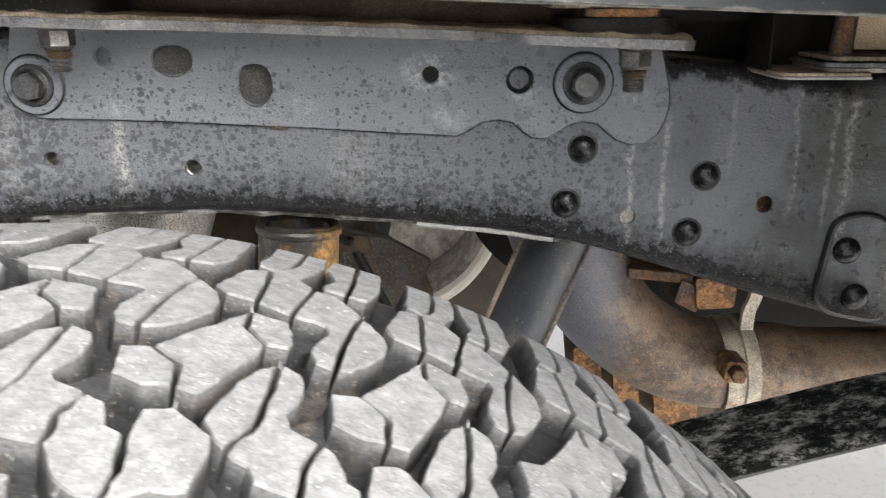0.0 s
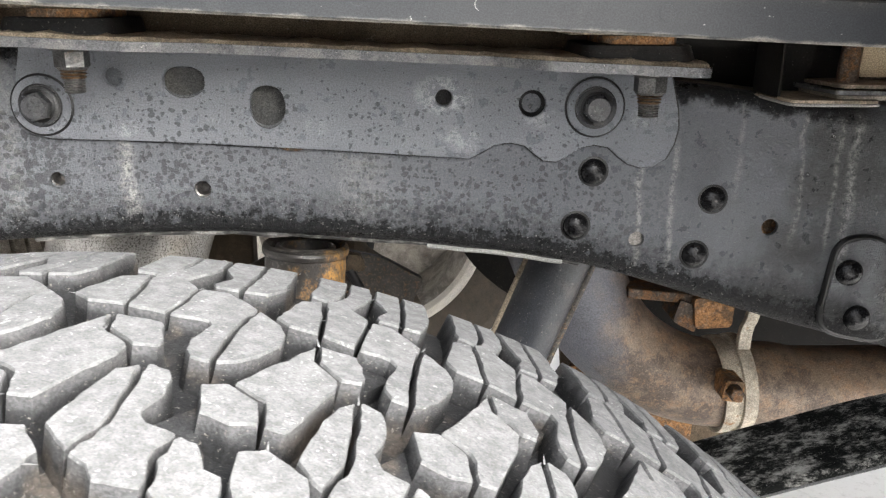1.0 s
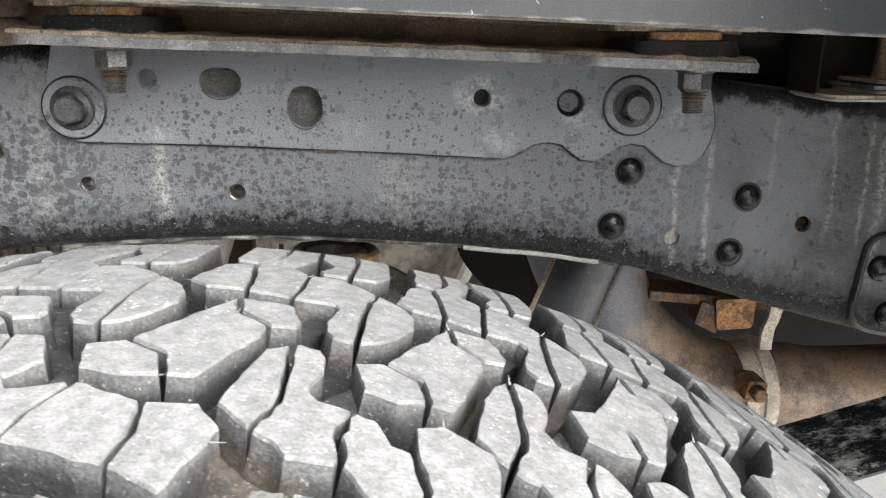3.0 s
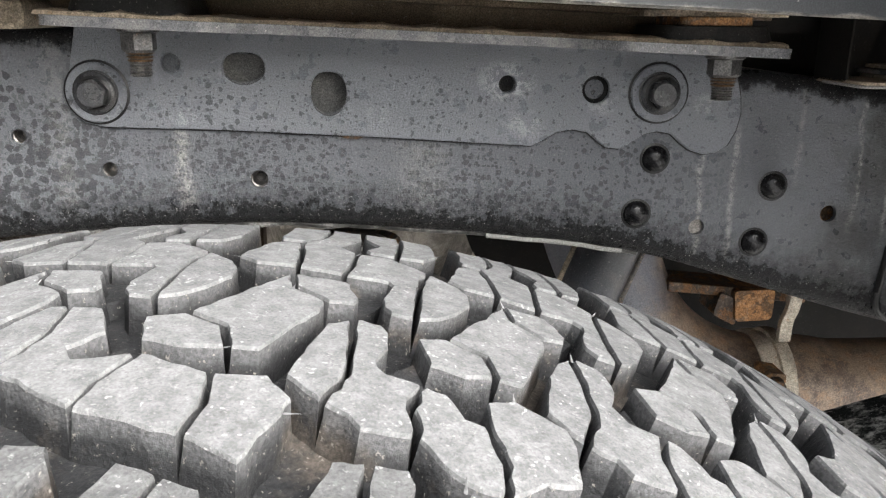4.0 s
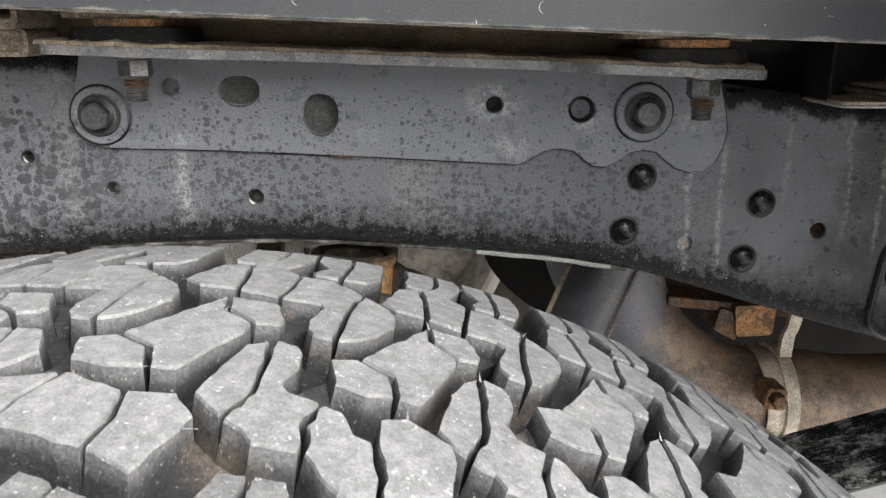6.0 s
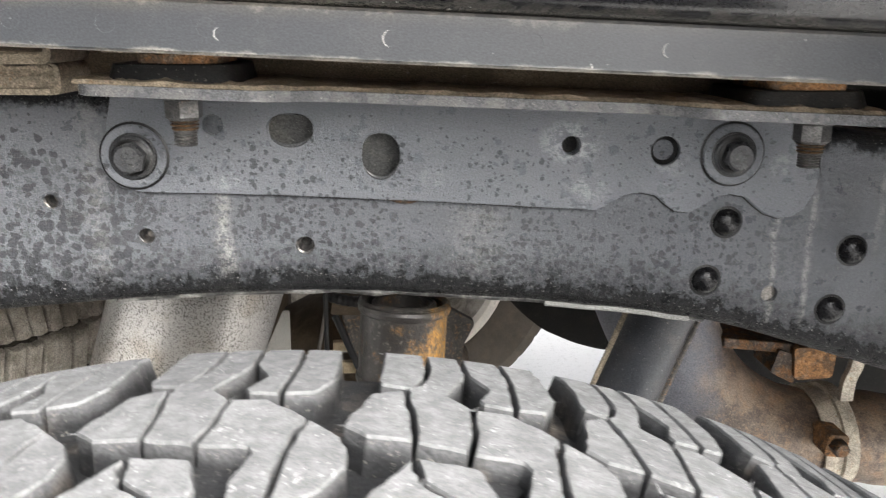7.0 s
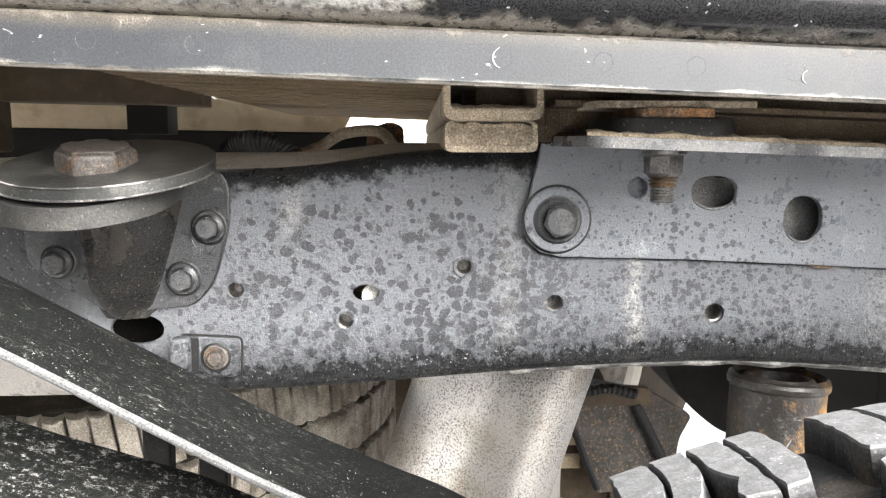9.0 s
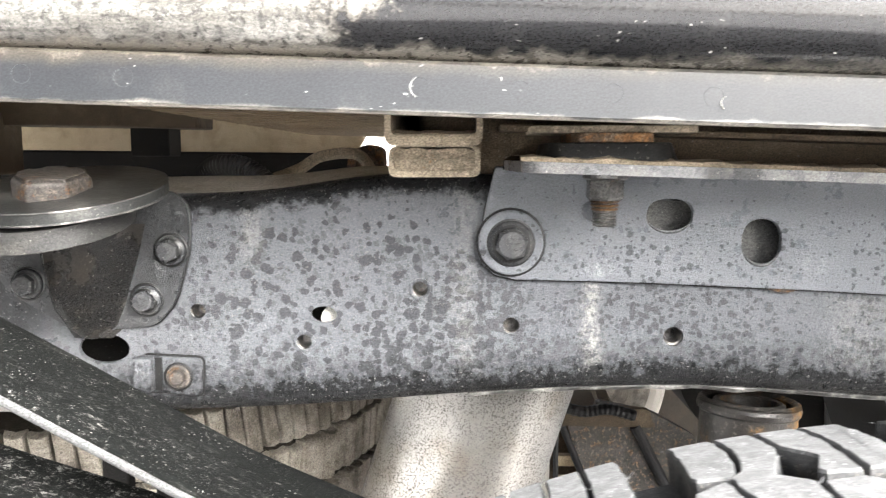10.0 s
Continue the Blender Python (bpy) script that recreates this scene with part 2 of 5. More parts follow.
def rusty(name, metal_color, rust=0.5, metal=0.3, rough=0.6, pale=0.25, grain=60, tone=1.0):
    n = Nodes(name)
    patch = n.step(n.noise(grain, 7, 0.75), 0.66 - 0.3 * rust, 0.76 - 0.3 * rust)
    rust_color = n.mix(n.noise(120, 4), (0.16 * tone, 0.075 * tone, 0.030 * tone), (0.30 * tone, 0.16 * tone, 0.07 * tone))
    color = n.mix(n.calc("MULTIPLY", patch, n.step(n.noise(grain * 3, 5, 0.7), 0.35, 0.6, 0.45, 1.0)), n.mix(n.step(n.noise(30, 5, 0.65), 0.38, 0.62), metal_color, tuple(v * 0.5 for v in metal_color)), rust_color)
    color = n.mix(n.calc("MULTIPLY", n.step(n.noise(260, 4, 0.7), 0.5, 0.68), pale), color, (0.42, 0.34, 0.26))
    color = n.grain(color, 900, 0.4)
    relief = n.bump(n.noise(330, 4), 0.45, 0.001)
    return n.done(color, n.calc("ADD", n.calc("MULTIPLY", patch, 0.25), rough), metal, relief)


def cup_rust():
    """Dark worn steel under a veil of ochre rust, thickest towards the foot and the forward side."""
    n = Nodes("bump_stop_rust")
    lean = n.calc("ADD", n.calc("MULTIPLY", n.calc("SUBTRACT", 0.730, n.axis(2)), 7.5), n.calc("MULTIPLY", n.calc("ADD", n.axis(0), 0.112), 10.0))
    lean = n.calc("MINIMUM", n.calc("MAXIMUM", lean, -0.12), 0.36)
    veil = n.step(n.calc("ADD", n.noise(75, 6, 0.75), lean), 0.42, 0.70)
    patch = n.calc("MULTIPLY", veil, n.step(n.noise(300, 6, 0.85, n.stretch(1, 1, 0.6)), 0.40, 0.60, 0.12, 0.95))
    color = n.mix(n.noise(90, 5, 0.7), (0.010, 0.0098, 0.0096), (0.048, 0.044, 0.040))
    color = n.mix(n.calc("MULTIPLY", n.step(n.noise(240, 4, 0.7), 0.55, 0.66), 0.5), color, (0.16, 0.145, 0.13))
    color = n.mix(patch, color, n.mix(n.noise(60, 5, 0.7), (0.26, 0.115, 0.032), (0.62, 0.35, 0.09)))
    return n.done(color, n.calc("MULTIPLY_ADD", patch, 0.4, 0.34), 0.1, n.bump(n.noise(420, 5), 0.6, 0.001))


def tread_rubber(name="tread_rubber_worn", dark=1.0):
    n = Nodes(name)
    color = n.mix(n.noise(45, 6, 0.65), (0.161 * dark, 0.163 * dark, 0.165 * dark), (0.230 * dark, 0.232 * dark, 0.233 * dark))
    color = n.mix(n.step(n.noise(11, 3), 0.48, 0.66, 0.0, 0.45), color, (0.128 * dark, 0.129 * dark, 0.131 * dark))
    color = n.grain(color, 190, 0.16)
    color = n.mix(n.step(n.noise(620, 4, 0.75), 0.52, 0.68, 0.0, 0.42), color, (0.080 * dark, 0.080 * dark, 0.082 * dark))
    color = n.mix(n.step(n.noise(480, 4, 0.7), 0.58, 0.70, 0.0, 0.5), color, (0.38, 0.38, 0.375))
    fleck = n.calc("MULTIPLY", n.step(n.cells(420, n.wobble(300, 0.005)), 0.25, 0.15), n.step(n.noise(75, 3), 0.50, 0.60, 0.06, 1.0))
    color = n.mix(n.calc("MULTIPLY", fleck, 0.65), color, (0.20 + 0.28 * dark, 0.20 + 0.28 * dark, 0.20 + 0.275 * dark))
    color = n.grain(color, 1300, 0.13)
    relief = n.bump(n.noise(480, 5, 0.7), 0.7, 0.0010)
    relief = n.bump(n.noise(60, 4), 0.25, 0.002, relief)
    return n.done(color, 0.85, 0.0, relief, 0.15)


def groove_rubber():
    """Block walls and groove floors: dark rubber with shade in its colour, paled near the crown by wear and painted
    skylight, with brown dust and grit.
    """
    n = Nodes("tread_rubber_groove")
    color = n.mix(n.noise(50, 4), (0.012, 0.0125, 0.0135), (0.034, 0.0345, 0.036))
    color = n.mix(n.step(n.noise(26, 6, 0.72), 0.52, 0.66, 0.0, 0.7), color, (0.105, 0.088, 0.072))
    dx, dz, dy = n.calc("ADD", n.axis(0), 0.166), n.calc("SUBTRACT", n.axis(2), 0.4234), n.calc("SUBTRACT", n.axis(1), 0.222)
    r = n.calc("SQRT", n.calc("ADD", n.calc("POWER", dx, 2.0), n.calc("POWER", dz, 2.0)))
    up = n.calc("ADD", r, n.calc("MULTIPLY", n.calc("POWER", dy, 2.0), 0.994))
    # upper walls paled in colour, as wear and skylight
    rub_and_light = n.step(n.calc("ADD", up, n.calc("MULTIPLY", n.calc("SUBTRACT", n.noise(90, 5, 0.7), 0.5), 0.009)), 0.4270, 0.4330, 0.0, 0.9)
    color = n.mix(rub_and_light, color, (0.095, 0.096, 0.098))
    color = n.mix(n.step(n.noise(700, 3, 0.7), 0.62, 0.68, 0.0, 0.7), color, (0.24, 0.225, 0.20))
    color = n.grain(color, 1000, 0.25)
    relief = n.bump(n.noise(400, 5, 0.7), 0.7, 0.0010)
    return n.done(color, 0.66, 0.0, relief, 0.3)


def spring_steel():
    n = Nodes("spring_steel_black")
    color = n.mix(n.noise(30, 3), (0.0035, 0.0038, 0.0037), (0.0085, 0.0092, 0.0088))
    turn = n.t.nodes.new("ShaderNodeMapping")
    n.put(turn.inputs["Vector"], n.p)
    turn.inputs["Rotation"].default_value = (0.0, -0.52, 0.0)
    along = n.stretch(0.16, 1, 1, turn.outputs[0])
    streak = n.calc("MULTIPLY", n.step(n.noise(150, 7, 0.75, along), 0.54, 0.72), n.step(n.noise(14, 3), 0.42, 0.62, 0.10, 0.6))
    color = n.mix(streak, color, (0.065, 0.065, 0.060))
    smear = n.calc("MULTIPLY", n.step(n.noise(70, 8, 0.82, n.stretch(0.6, 1, 1)), 0.47, 0.66), n.step(n.axis(0), 0.05, 0.20, 0.0, 0.9))
    color = n.mix(smear, color, (0.42, 0.415, 0.39))
    rear = n.step(n.axis(0), -0.30, -0.42)
    clump = n.calc("MULTIPLY", n.step(n.noise(260, 7, 0.85, n.stretch(0.55, 1, 1, turn.outputs[0])), 0.55, 0.66), n.calc("MULTIPLY", n.step(n.noise(34, 5, 0.75, along), 0.46, 0.62), rear))
    color = n.mix(n.calc("MULTIPLY", clump, 0.75), color, (0.30, 0.295, 0.275))
    low = n.calc("MULTIPLY", n.step(n.calc("MULTIPLY_ADD", n.axis(0), 0.37, n.axis(2)), 0.570, 0.552), rear)
    cake = n.calc("MULTIPLY", n.step(n.noise(150, 8, 0.85), 0.54, 0.63), low)
    color = n.mix(n.calc("MULTIPLY", cake, 0.85), color, (0.42, 0.415, 0.39))
    color = n.mix(n.calc("MULTIPLY", n.step(n.noise(800, 4, 0.78), 0.59, 0.66), n.step(n.noise(32, 4, 0.7), 0.40, 0.62, 0.08, 0.5)), color, (0.23, 0.23, 0.215))
    drop = n.calc("MULTIPLY", n.step(n.cells(330, n.wobble(300, 0.006)), 0.16, 0.09), n.step(n.noise(40, 3), 0.46, 0.60, 0.15, 1.0))
    color = n.mix(n.calc("MULTIPLY", drop, 0.8), color, (0.40, 0.39, 0.37))
    relief = n.bump(n.noise(420, 5, 0.7), 0.8, 0.0014)
    return n.done(color, 0.78, 0.0, relief, 0.08)


def aluminised():
    n = Nodes("aluminised_steel")
    color = n.mix(n.noise(18, 3), (0.47, 0.455, 0.43), (0.58, 0.565, 0.54))
    color = n.mix(n.step(n.noise(22, 4), 0.46, 0.72, 0.0, 0.6), color, (0.32, 0.265, 0.19))
    drop = n.calc("MAXIMUM", n.step(n.noise(700, 4, 0.78), 0.515, 0.57), n.step(n.cells(330, n.wobble(300, 0.006)), 0.20, 0.12))
    drop = n.calc("MULTIPLY", drop, n.step(n.noise(35, 4, 0.7), 0.32, 0.56, 0.45, 1.0))
    color = n.mix(drop, color, (0.07, 0.062, 0.052))
    relief = n.bump(n.noise(500, 3), 0.3, 0.0006)
    return n.done(color, n.calc("ADD", n.step(n.noise(300, 3), 0.3, 0.7, 0.34, 0.42), n.calc("MULTIPLY", drop, 0.3)), n.calc("MULTIPLY_ADD", drop, -0.8, 0.9), relief)


def exhaust_steel():
    """Scaled brown pipe steel with a fine tan bloom, greyer where it comes off the bend."""
    n = Nodes("exhaust_steel")
    color = n.mix(n.step(n.noise(20, 6, 0.7), 0.40, 0.62), (0.080, 0.060, 0.047), (0.22, 0.165, 0.122))
    color = n.mix(n.step(n.noise(70, 7, 0.82), 0.48, 0.62, 0.0, 0.65), color, (0.27, 0.165, 0.095))
    color = n.mix(n.step(n.noise(110, 7, 0.82), 0.52, 0.64, 0.0, 0.6), color, (0.060, 0.045, 0.036))
    color = n.mix(n.calc("MULTIPLY", n.step(n.noise(420, 4, 0.75), 0.54, 0.66), 0.5), color, (0.34, 0.26, 0.18))
    bare = n.calc("MULTIPLY", n.step(n.calc("MULTIPLY_ADD", n.noise(30, 4), 0.06, n.axis(0)), 0.225, 0.175), 0.9)
    color = n.mix(bare, color, (0.115, 0.125, 0.15))
    color = n.mix(n.calc("MULTIPLY", n.step(n.noise(60, 5, 0.75), 0.62, 0.70), 0.5), color, (0.045, 0.036, 0.030))
    color = n.grain(color, 900, 0.35)
    return n.done(color, 0.48, 0.15, n.bump(n.noise(330, 4), 0.45, 0.001), 0.45)


def ground_mix():
    n = Nodes("pale_concrete")
    color = n.mix(n.noise(3, 6), (0.60, 0.592, 0.584), (0.70, 0.692, 0.684))
    color = n.mix(n.step(n.noise(60, 6, 0.7), 0.5, 0.7, 0.0, 0.4), color, (0.36, 0.345, 0.33))
    return n.done(color, 0.85, 0.0, n.bump(n.noise(150, 5), 0.5, 0.004))


def dusty_tread():
    n = Nodes("tread_rubber_dusty")
    color = n.mix(n.step(n.noise(26, 6, 0.7), 0.35, 0.65), (0.15, 0.132, 0.108), (0.34, 0.31, 0.265))
    color = n.mix(n.step(n.noise(420, 4, 0.75), 0.57, 0.64, 0.0, 0.6), color, (0.06, 0.052, 0.042))
    color = n.mix(n.step(n.noise(90, 5, 0.75), 0.58, 0.68, 0.0, 0.6), color, (0.40, 0.385, 0.35))
    color = n.grain(color, 900, 0.35)
    return n.done(color, 0.85, 0.0, n.bump(n.noise(300, 4), 0.6, 0.0014), 0.2)


RAIL = rail_paint("rail_paint", 1.0, True, True)
PLATE = rail_paint("bracket_paint", 0.78, False, False, 1.5)
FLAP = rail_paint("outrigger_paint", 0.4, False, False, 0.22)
NOSE = paint("nose_paint", (0.005, 0.005, 0.0052), (0.018, 0.0175, 0.017), 0.24, 0.22, (0.085, 0.066, 0.046), 0.25, 0.42)
# black for head marks, joint dirt and shade drawn at edges
LINE_BLACK = paint("line_black", (0.004, 0.004, 0.004), (0.010, 0.010, 0.010), 0.35, 0.1, (0.06, 0.06, 0.06), 0.2)
RIVET = paint("rivet_black", (0.005, 0.005, 0.0055), (0.011, 0.011, 0.012), 0.22, 0.1, (0.06, 0.06, 0.06), 0.15, 0.32)
PALE = paint("pale_fill", (0.50, 0.49, 0.45), (0.62, 0.61, 0.57), 0.6, 0.2)
PLUG = paint("plug_grey", (0.24, 0.225, 0.205), (0.34, 0.32, 0.295), 0.6, 0.4)
SCUFF = paint("chalk_scuff", (0.20, 0.20, 0.19), (0.34, 0.335, 0.32), 0.7, 0.3)
PALE_EDGE = paint("pale_spring_edge", (0.060, 0.061, 0.062), (0.105, 0.106, 0.107), 0.38, 0.4, (0.06, 0.058, 0.055), 0.3, 0.3)
DULL = paint("dull_clip", (0.13, 0.115, 0.10), (0.20, 0.18, 0.165), 0.7, 0.4)
DISH = paint("dish_black", (0.005, 0.0055, 0.0055), (0.030, 0.031, 0.030), 0.34, 0.6, (0.12, 0.117, 0.105), 0.3, 0.35)
NUT_RUST = rusty("nut_rust", (0.070, 0.062, 0.056), 0.40, 0.2, 0.65, 0.2, 60, 0.5)
ZINC = rusty("zinc_insert", (0.15, 0.145, 0.14), 0.30, 0.7, 0.30, 0.2, 300, 0.4)
EDGE = paint("flange_paint", (0.030, 0.031, 0.034), (0.17, 0.173, 0.178), 0.26, 0.45, (0.27, 0.25, 0.22), 0.7)
LIP = paint("scraped_lip", (0.016, 0.0155, 0.015), (0.06, 0.058, 0.056), 0.35, 0.8, (0.55, 0.53, 0.50), 0.8)
HOLE_BACK = paint("hole_back_grit", (0.050, 0.050, 0.050), (0.13, 0.13, 0.126), 0.5, 0.7, (0.22, 0.21, 0.19), 0.7, 0.3)
FLANGE_DUST = paint("flange_dust", (0.40, 0.38, 0.345), (0.54, 0.515, 0.47), 0.8, 0.6, (0.30, 0.27, 0.22), 0.6, 0.2)
CRUST = rusty("mud_crust", (0.36, 0.295, 0.215), 0.20, 0.0, 0.85, 0.6, 80, 0.8)
SILL = lipped("sill_coating", (0.0172, 0.0187, 0.0212), (0.0315, 0.0340, 0.0380), 0.36, 0.45)
BODY = lipped("body_black_gloss", (0.012, 0.012, 0.013), (0.020, 0.020, 0.021), 0.15, 0.55)
FASTENER = rusty("bolt_phosphate", (0.14, 0.138, 0.135), 0.10, 0.6, 0.30, 0.10)
BOLT = paint("bolt_paint", (0.028, 0.029, 0.032), (0.066, 0.068, 0.072), 0.26, 0.3, (0.13, 0.12, 0.105), 0.4, 0.4)
WHITE_WALL = paint("white_wall", (0.74, 0.735, 0.72), (0.80, 0.795, 0.78), 0.8, 0.2, (0.6, 0.58, 0.55), 0.1)
COPPER = rusty("lock_ring_copper", (0.20, 0.12, 0.06), 0.3, 0.6, 0.4, 0.2, 200, 1.0)
ORANGE = rusty("orange_rust", (0.12, 0.07, 0.035), 0.75, 0.1, 0.8, 0.3, 60, 1.5)
SHIM = rusty("shim_rust", (0.16, 0.10, 0.055), 0.70, 0.0, 0.8, 0.45, 70, 1.5)
RUST = rusty("rusty_steel", (0.075, 0.055, 0.042), 0.62, 0.2, 0.7, 0.25, 70, 0.8)
MUDDY = rusty("muddy_tube", (0.34, 0.285, 0.21), 0.22, 0.0, 0.85, 0.75, 60, 1.2)
EXHAUST = exhaust_steel()
CLAMP = rusty("clamp_steel", (0.52, 0.47, 0.38), 0.26, 0.1, 0.6, 0.5, 45, 1.1)
CUP = cup_rust()
PAD_GREY = paint("pad_rubber_grey", (0.012, 0.012, 0.012), (0.036, 0.0355, 0.034), 0.45, 0.5, (0.075, 0.070, 0.062), 0.2, 0.3)
RUBBER_PAD = paint("pad_rubber", (0.006, 0.006, 0.0065), (0.020, 0.020, 0.020), 0.45, 0.5, (0.055, 0.05, 0.044), 0.3, 0.25)
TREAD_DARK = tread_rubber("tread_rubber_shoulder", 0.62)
TREAD, GROOVE, SPRING, SILVER, GROUND, DUSTY = tread_rubber(), groove_rubber(), spring_steel(), aluminised(), ground_mix(), dusty_tread()
UNDER = paint("underbody_dust", (0.050, 0.037, 0.025), (0.13, 0.10, 0.07), 0.8, 0.5, (0.21, 0.17, 0.12), 0.3, 0.2)
TAN = paint("far_panel_mud", (0.40, 0.315, 0.20), (0.52, 0.43, 0.295), 0.8, 0.4, (0.20, 0.15, 0.09))
# near black; deep shade under the body is part of this colour
DARK = paint("shaded_underbody", (0.004, 0.0038, 0.0035), (0.011, 0.010, 0.009), 0.7, 0.08, (0.07, 0.056, 0.042), 0.1, 0.2)
FAR_TYRE = paint("far_tyre_rubber", (0.045, 0.038, 0.031), (0.10, 0.084, 0.067), 0.85, 0.4, (0.14, 0.115, 0.085), 0.1)
FLOOR = paint("tub_floor_mud", (0.17, 0.122, 0.075), (0.30, 0.225, 0.145), 0.85, 0.4, (0.22, 0.17, 0.11), 0.3, 0.2)
RIM = rusty("rim_silver", (0.42, 0.385, 0.34), 0.10, 0.3, 0.35, 0.10, 30, 0.7)
LIP_SILVER = paint("rim_lip_silver", (0.66, 0.62, 0.55), (0.74, 0.70, 0.63), 0.35, 0.15, (0.4, 0.35, 0.28), 0.1)
COVER = rusty("housing_grime", (0.085, 0.078, 0.070), 0.42, 0.0, 0.7, 0.35, 130, 0.8)
CABLE = paint("cable_black", (0.006, 0.006, 0.007), (0.016, 0.016, 0.017), 0.45, 0.3, (0.07, 0.064, 0.057), 0.05, 0.3)


# ---- mesh helpers ----
def link(name, bm, material, parent=None, label="", bevel=0.0):
    for f in bm.faces:
        f.smooth = True
    bmesh.ops.recalc_face_normals(bm, faces=bm.faces[:])
    for e in bm.edges:
        if len(e.link_faces) == 2 and e.calc_face_angle(0.0) > 0.4:
            e.smooth = False
    me = bpy.data.meshes.new(name)
    bm.to_mesh(me)
    bm.free()
    for m in material if isinstance(material, (tuple, list)) else (material,):
        me.materials.append(m)
    ob = new(name, me)
    if parent is not None:
        ob.parent = parent
        ob.matrix_parent_inverse = parent.matrix_basis.inverted()
    if bevel:
        mod = ob.modifiers.new("bevel", "BEVEL")
        mod.width, mod.segments, mod.limit_method, mod.angle_limit, mod.harden_normals = bevel, 2, "ANGLE", 0.6, True
    return tagged(ob, label)


def part(name, bm, material, parent, label="", bevel=0.0):
    return link(name, bm, material, parent, label, bevel)


def thing(name, at, label, category, group="", kind=""):
    ob = new(name)
    ob.empty_display_size = 0.05
    ob.matrix_basis = pose(*at)
    return tagged(ob, label, category, group, kind)


def box(x0, x1, y0, y1, z0, z1, bm=None, rake=0.0):
    """A box; rake shears it down along x."""
    bm = bm or bmesh.new()
    v = [bm.verts.new((x, y, z - rake * x)) for x in (x0, x1) for y in (y0, y1) for z in (z0, z1)]
    for a in ((0, 1, 3, 2), (4, 6, 7, 5), (0, 4, 5, 1), (2, 3, 7, 6), (0, 2, 6, 4), (1, 5, 7, 3)):
        bm.faces.new([v[i] for i in a])
    return bm


def circle(cx, cz, rx, rz=None, count=28, power=1.0):
    rz = rz or rx
    out = []
    for i in range(count):
        c, s = math.cos(2 * math.pi * i / count), math.sin(2 * math.pi * i / count)
        out.append((cx + rx * math.copysign(abs(c) ** power, c), cz + rz * math.copysign(abs(s) ** power, s)))
    return out


def rounded(points, radius, steps=5):
    """A closed outline with its corners rounded."""
    out = []
    for i, p in enumerate(points):
        p, a, b = Vector(p), Vector(points[i - 1]), Vector(points[(i + 1) % len(points)])
        r = min(radius, (a - p).length * 0.45, (b - p).length * 0.45)
        s, e = p + (a - p).normalized() * r, p + (b - p).normalized() * r
        for k in range(steps + 1):
            t = k / steps
            out.append(tuple(s * (1 - t) ** 2 + p * 2 * t * (1 - t) + e * t * t))
    return out


def dense(loop, most=0.012):
    """The same closed outline with points at least this close."""
    out = []
    for p, q in zip(loop, [*loop[1:], loop[0]]):
        k = max(1, math.ceil(math.dist(p, q) / most))
        out += [(p[0] + (q[0] - p[0]) * i / k, p[1] + (q[1] - p[1]) * i / k) for i in range(k)]
    return out


def plate(outline, holes, near, far, flat=False, rake=0.0):
    """A sheet with holes. Upright: outline in x, z between two depths y; flat: outline in x, y between two heights z."""
    bm = bmesh.new()
    edges = []
    for loop in (outline, *holes):
        v = [bm.verts.new((a, b, near - rake * a) if flat else (a, near, b)) for a, b in loop]
        edges += [bm.edges.new((v[i], v[(i + 1) % len(v)])) for i in range(len(v))]
    bmesh.ops.triangle_fill(bm, use_beauty=True, use_dissolve=False, edges=edges, normal=(0, 0, 1) if flat else (0, -1, 0))
    moved = bmesh.ops.extrude_face_region(bm, geom=bm.faces[:])["geom"]
    d = (0, 0, far - near) if flat else (0, far - near, 0)
    bmesh.ops.translate(bm, vec=d, verts=[g for g in moved if isinstance(g, bmesh.types.BMVert)])
    return bm


def lathe(profile, m=Matrix(), count=32, bm=None, closed=False):
    """Turns (radius, height) round z, then places it by m."""
    bm = bm or bmesh.new()
    rings = []
    for r, h in profile:
        if r < 1e-6:
            rings.append([bm.verts.new(m @ Vector((0, 0, h)))])
        else:
            rings.append([bm.verts.new(m @ Vector((r * math.cos(2 * math.pi * i / count), r * math.sin(2 * math.pi * i / count), h))) for i in range(count)])
    pairs = list(zip(rings, rings[1:])) + ([(rings[-1], rings[0])] if closed else [])
    for a, b in pairs:
        for i in range(count):
            j = (i + 1) % count
            if len(a) == 1:
                bm.faces.new((a[0], b[i], b[j]))
            elif len(b) == 1:
                bm.faces.new((a[i], a[j], b[0]))
            else:
                bm.faces.new((a[i], a[j], b[j], b[i]))
    return bm


def tube(path, radius, count=20, bm=None, caps=True, wall=0.0):
    """A tube swept along points; radius may be a list."""
    bm = bm or bmesh.new()
    path = [Vector(p) for p in path]
    rings, side = [], None
    for i, p in enumerate(path):
        d = (path[min(i + 1, len(path) - 1)] - path[max(i - 1, 0)]).normalized()
        side = d.orthogonal().normalized() if side is None else (side - d * side.dot(d)).normalized()
        up = d.cross(side)
        r = radius[i] if isinstance(radius, (tuple, list)) else radius
        rings.append([bm.verts.new(p + (side * math.cos(a) + up * math.sin(a)) * r) for a in (2 * math.pi * k / count for k in range(count))])
    for a, b in zip(rings, rings[1:]):
        for i in range(count):
            bm.faces.new((a[i], a[(i + 1) % count], b[(i + 1) % count], b[i]))
    if caps:
        bm.faces.new(rings[0][::-1])
        bm.faces.new(rings[-1])
    return bm


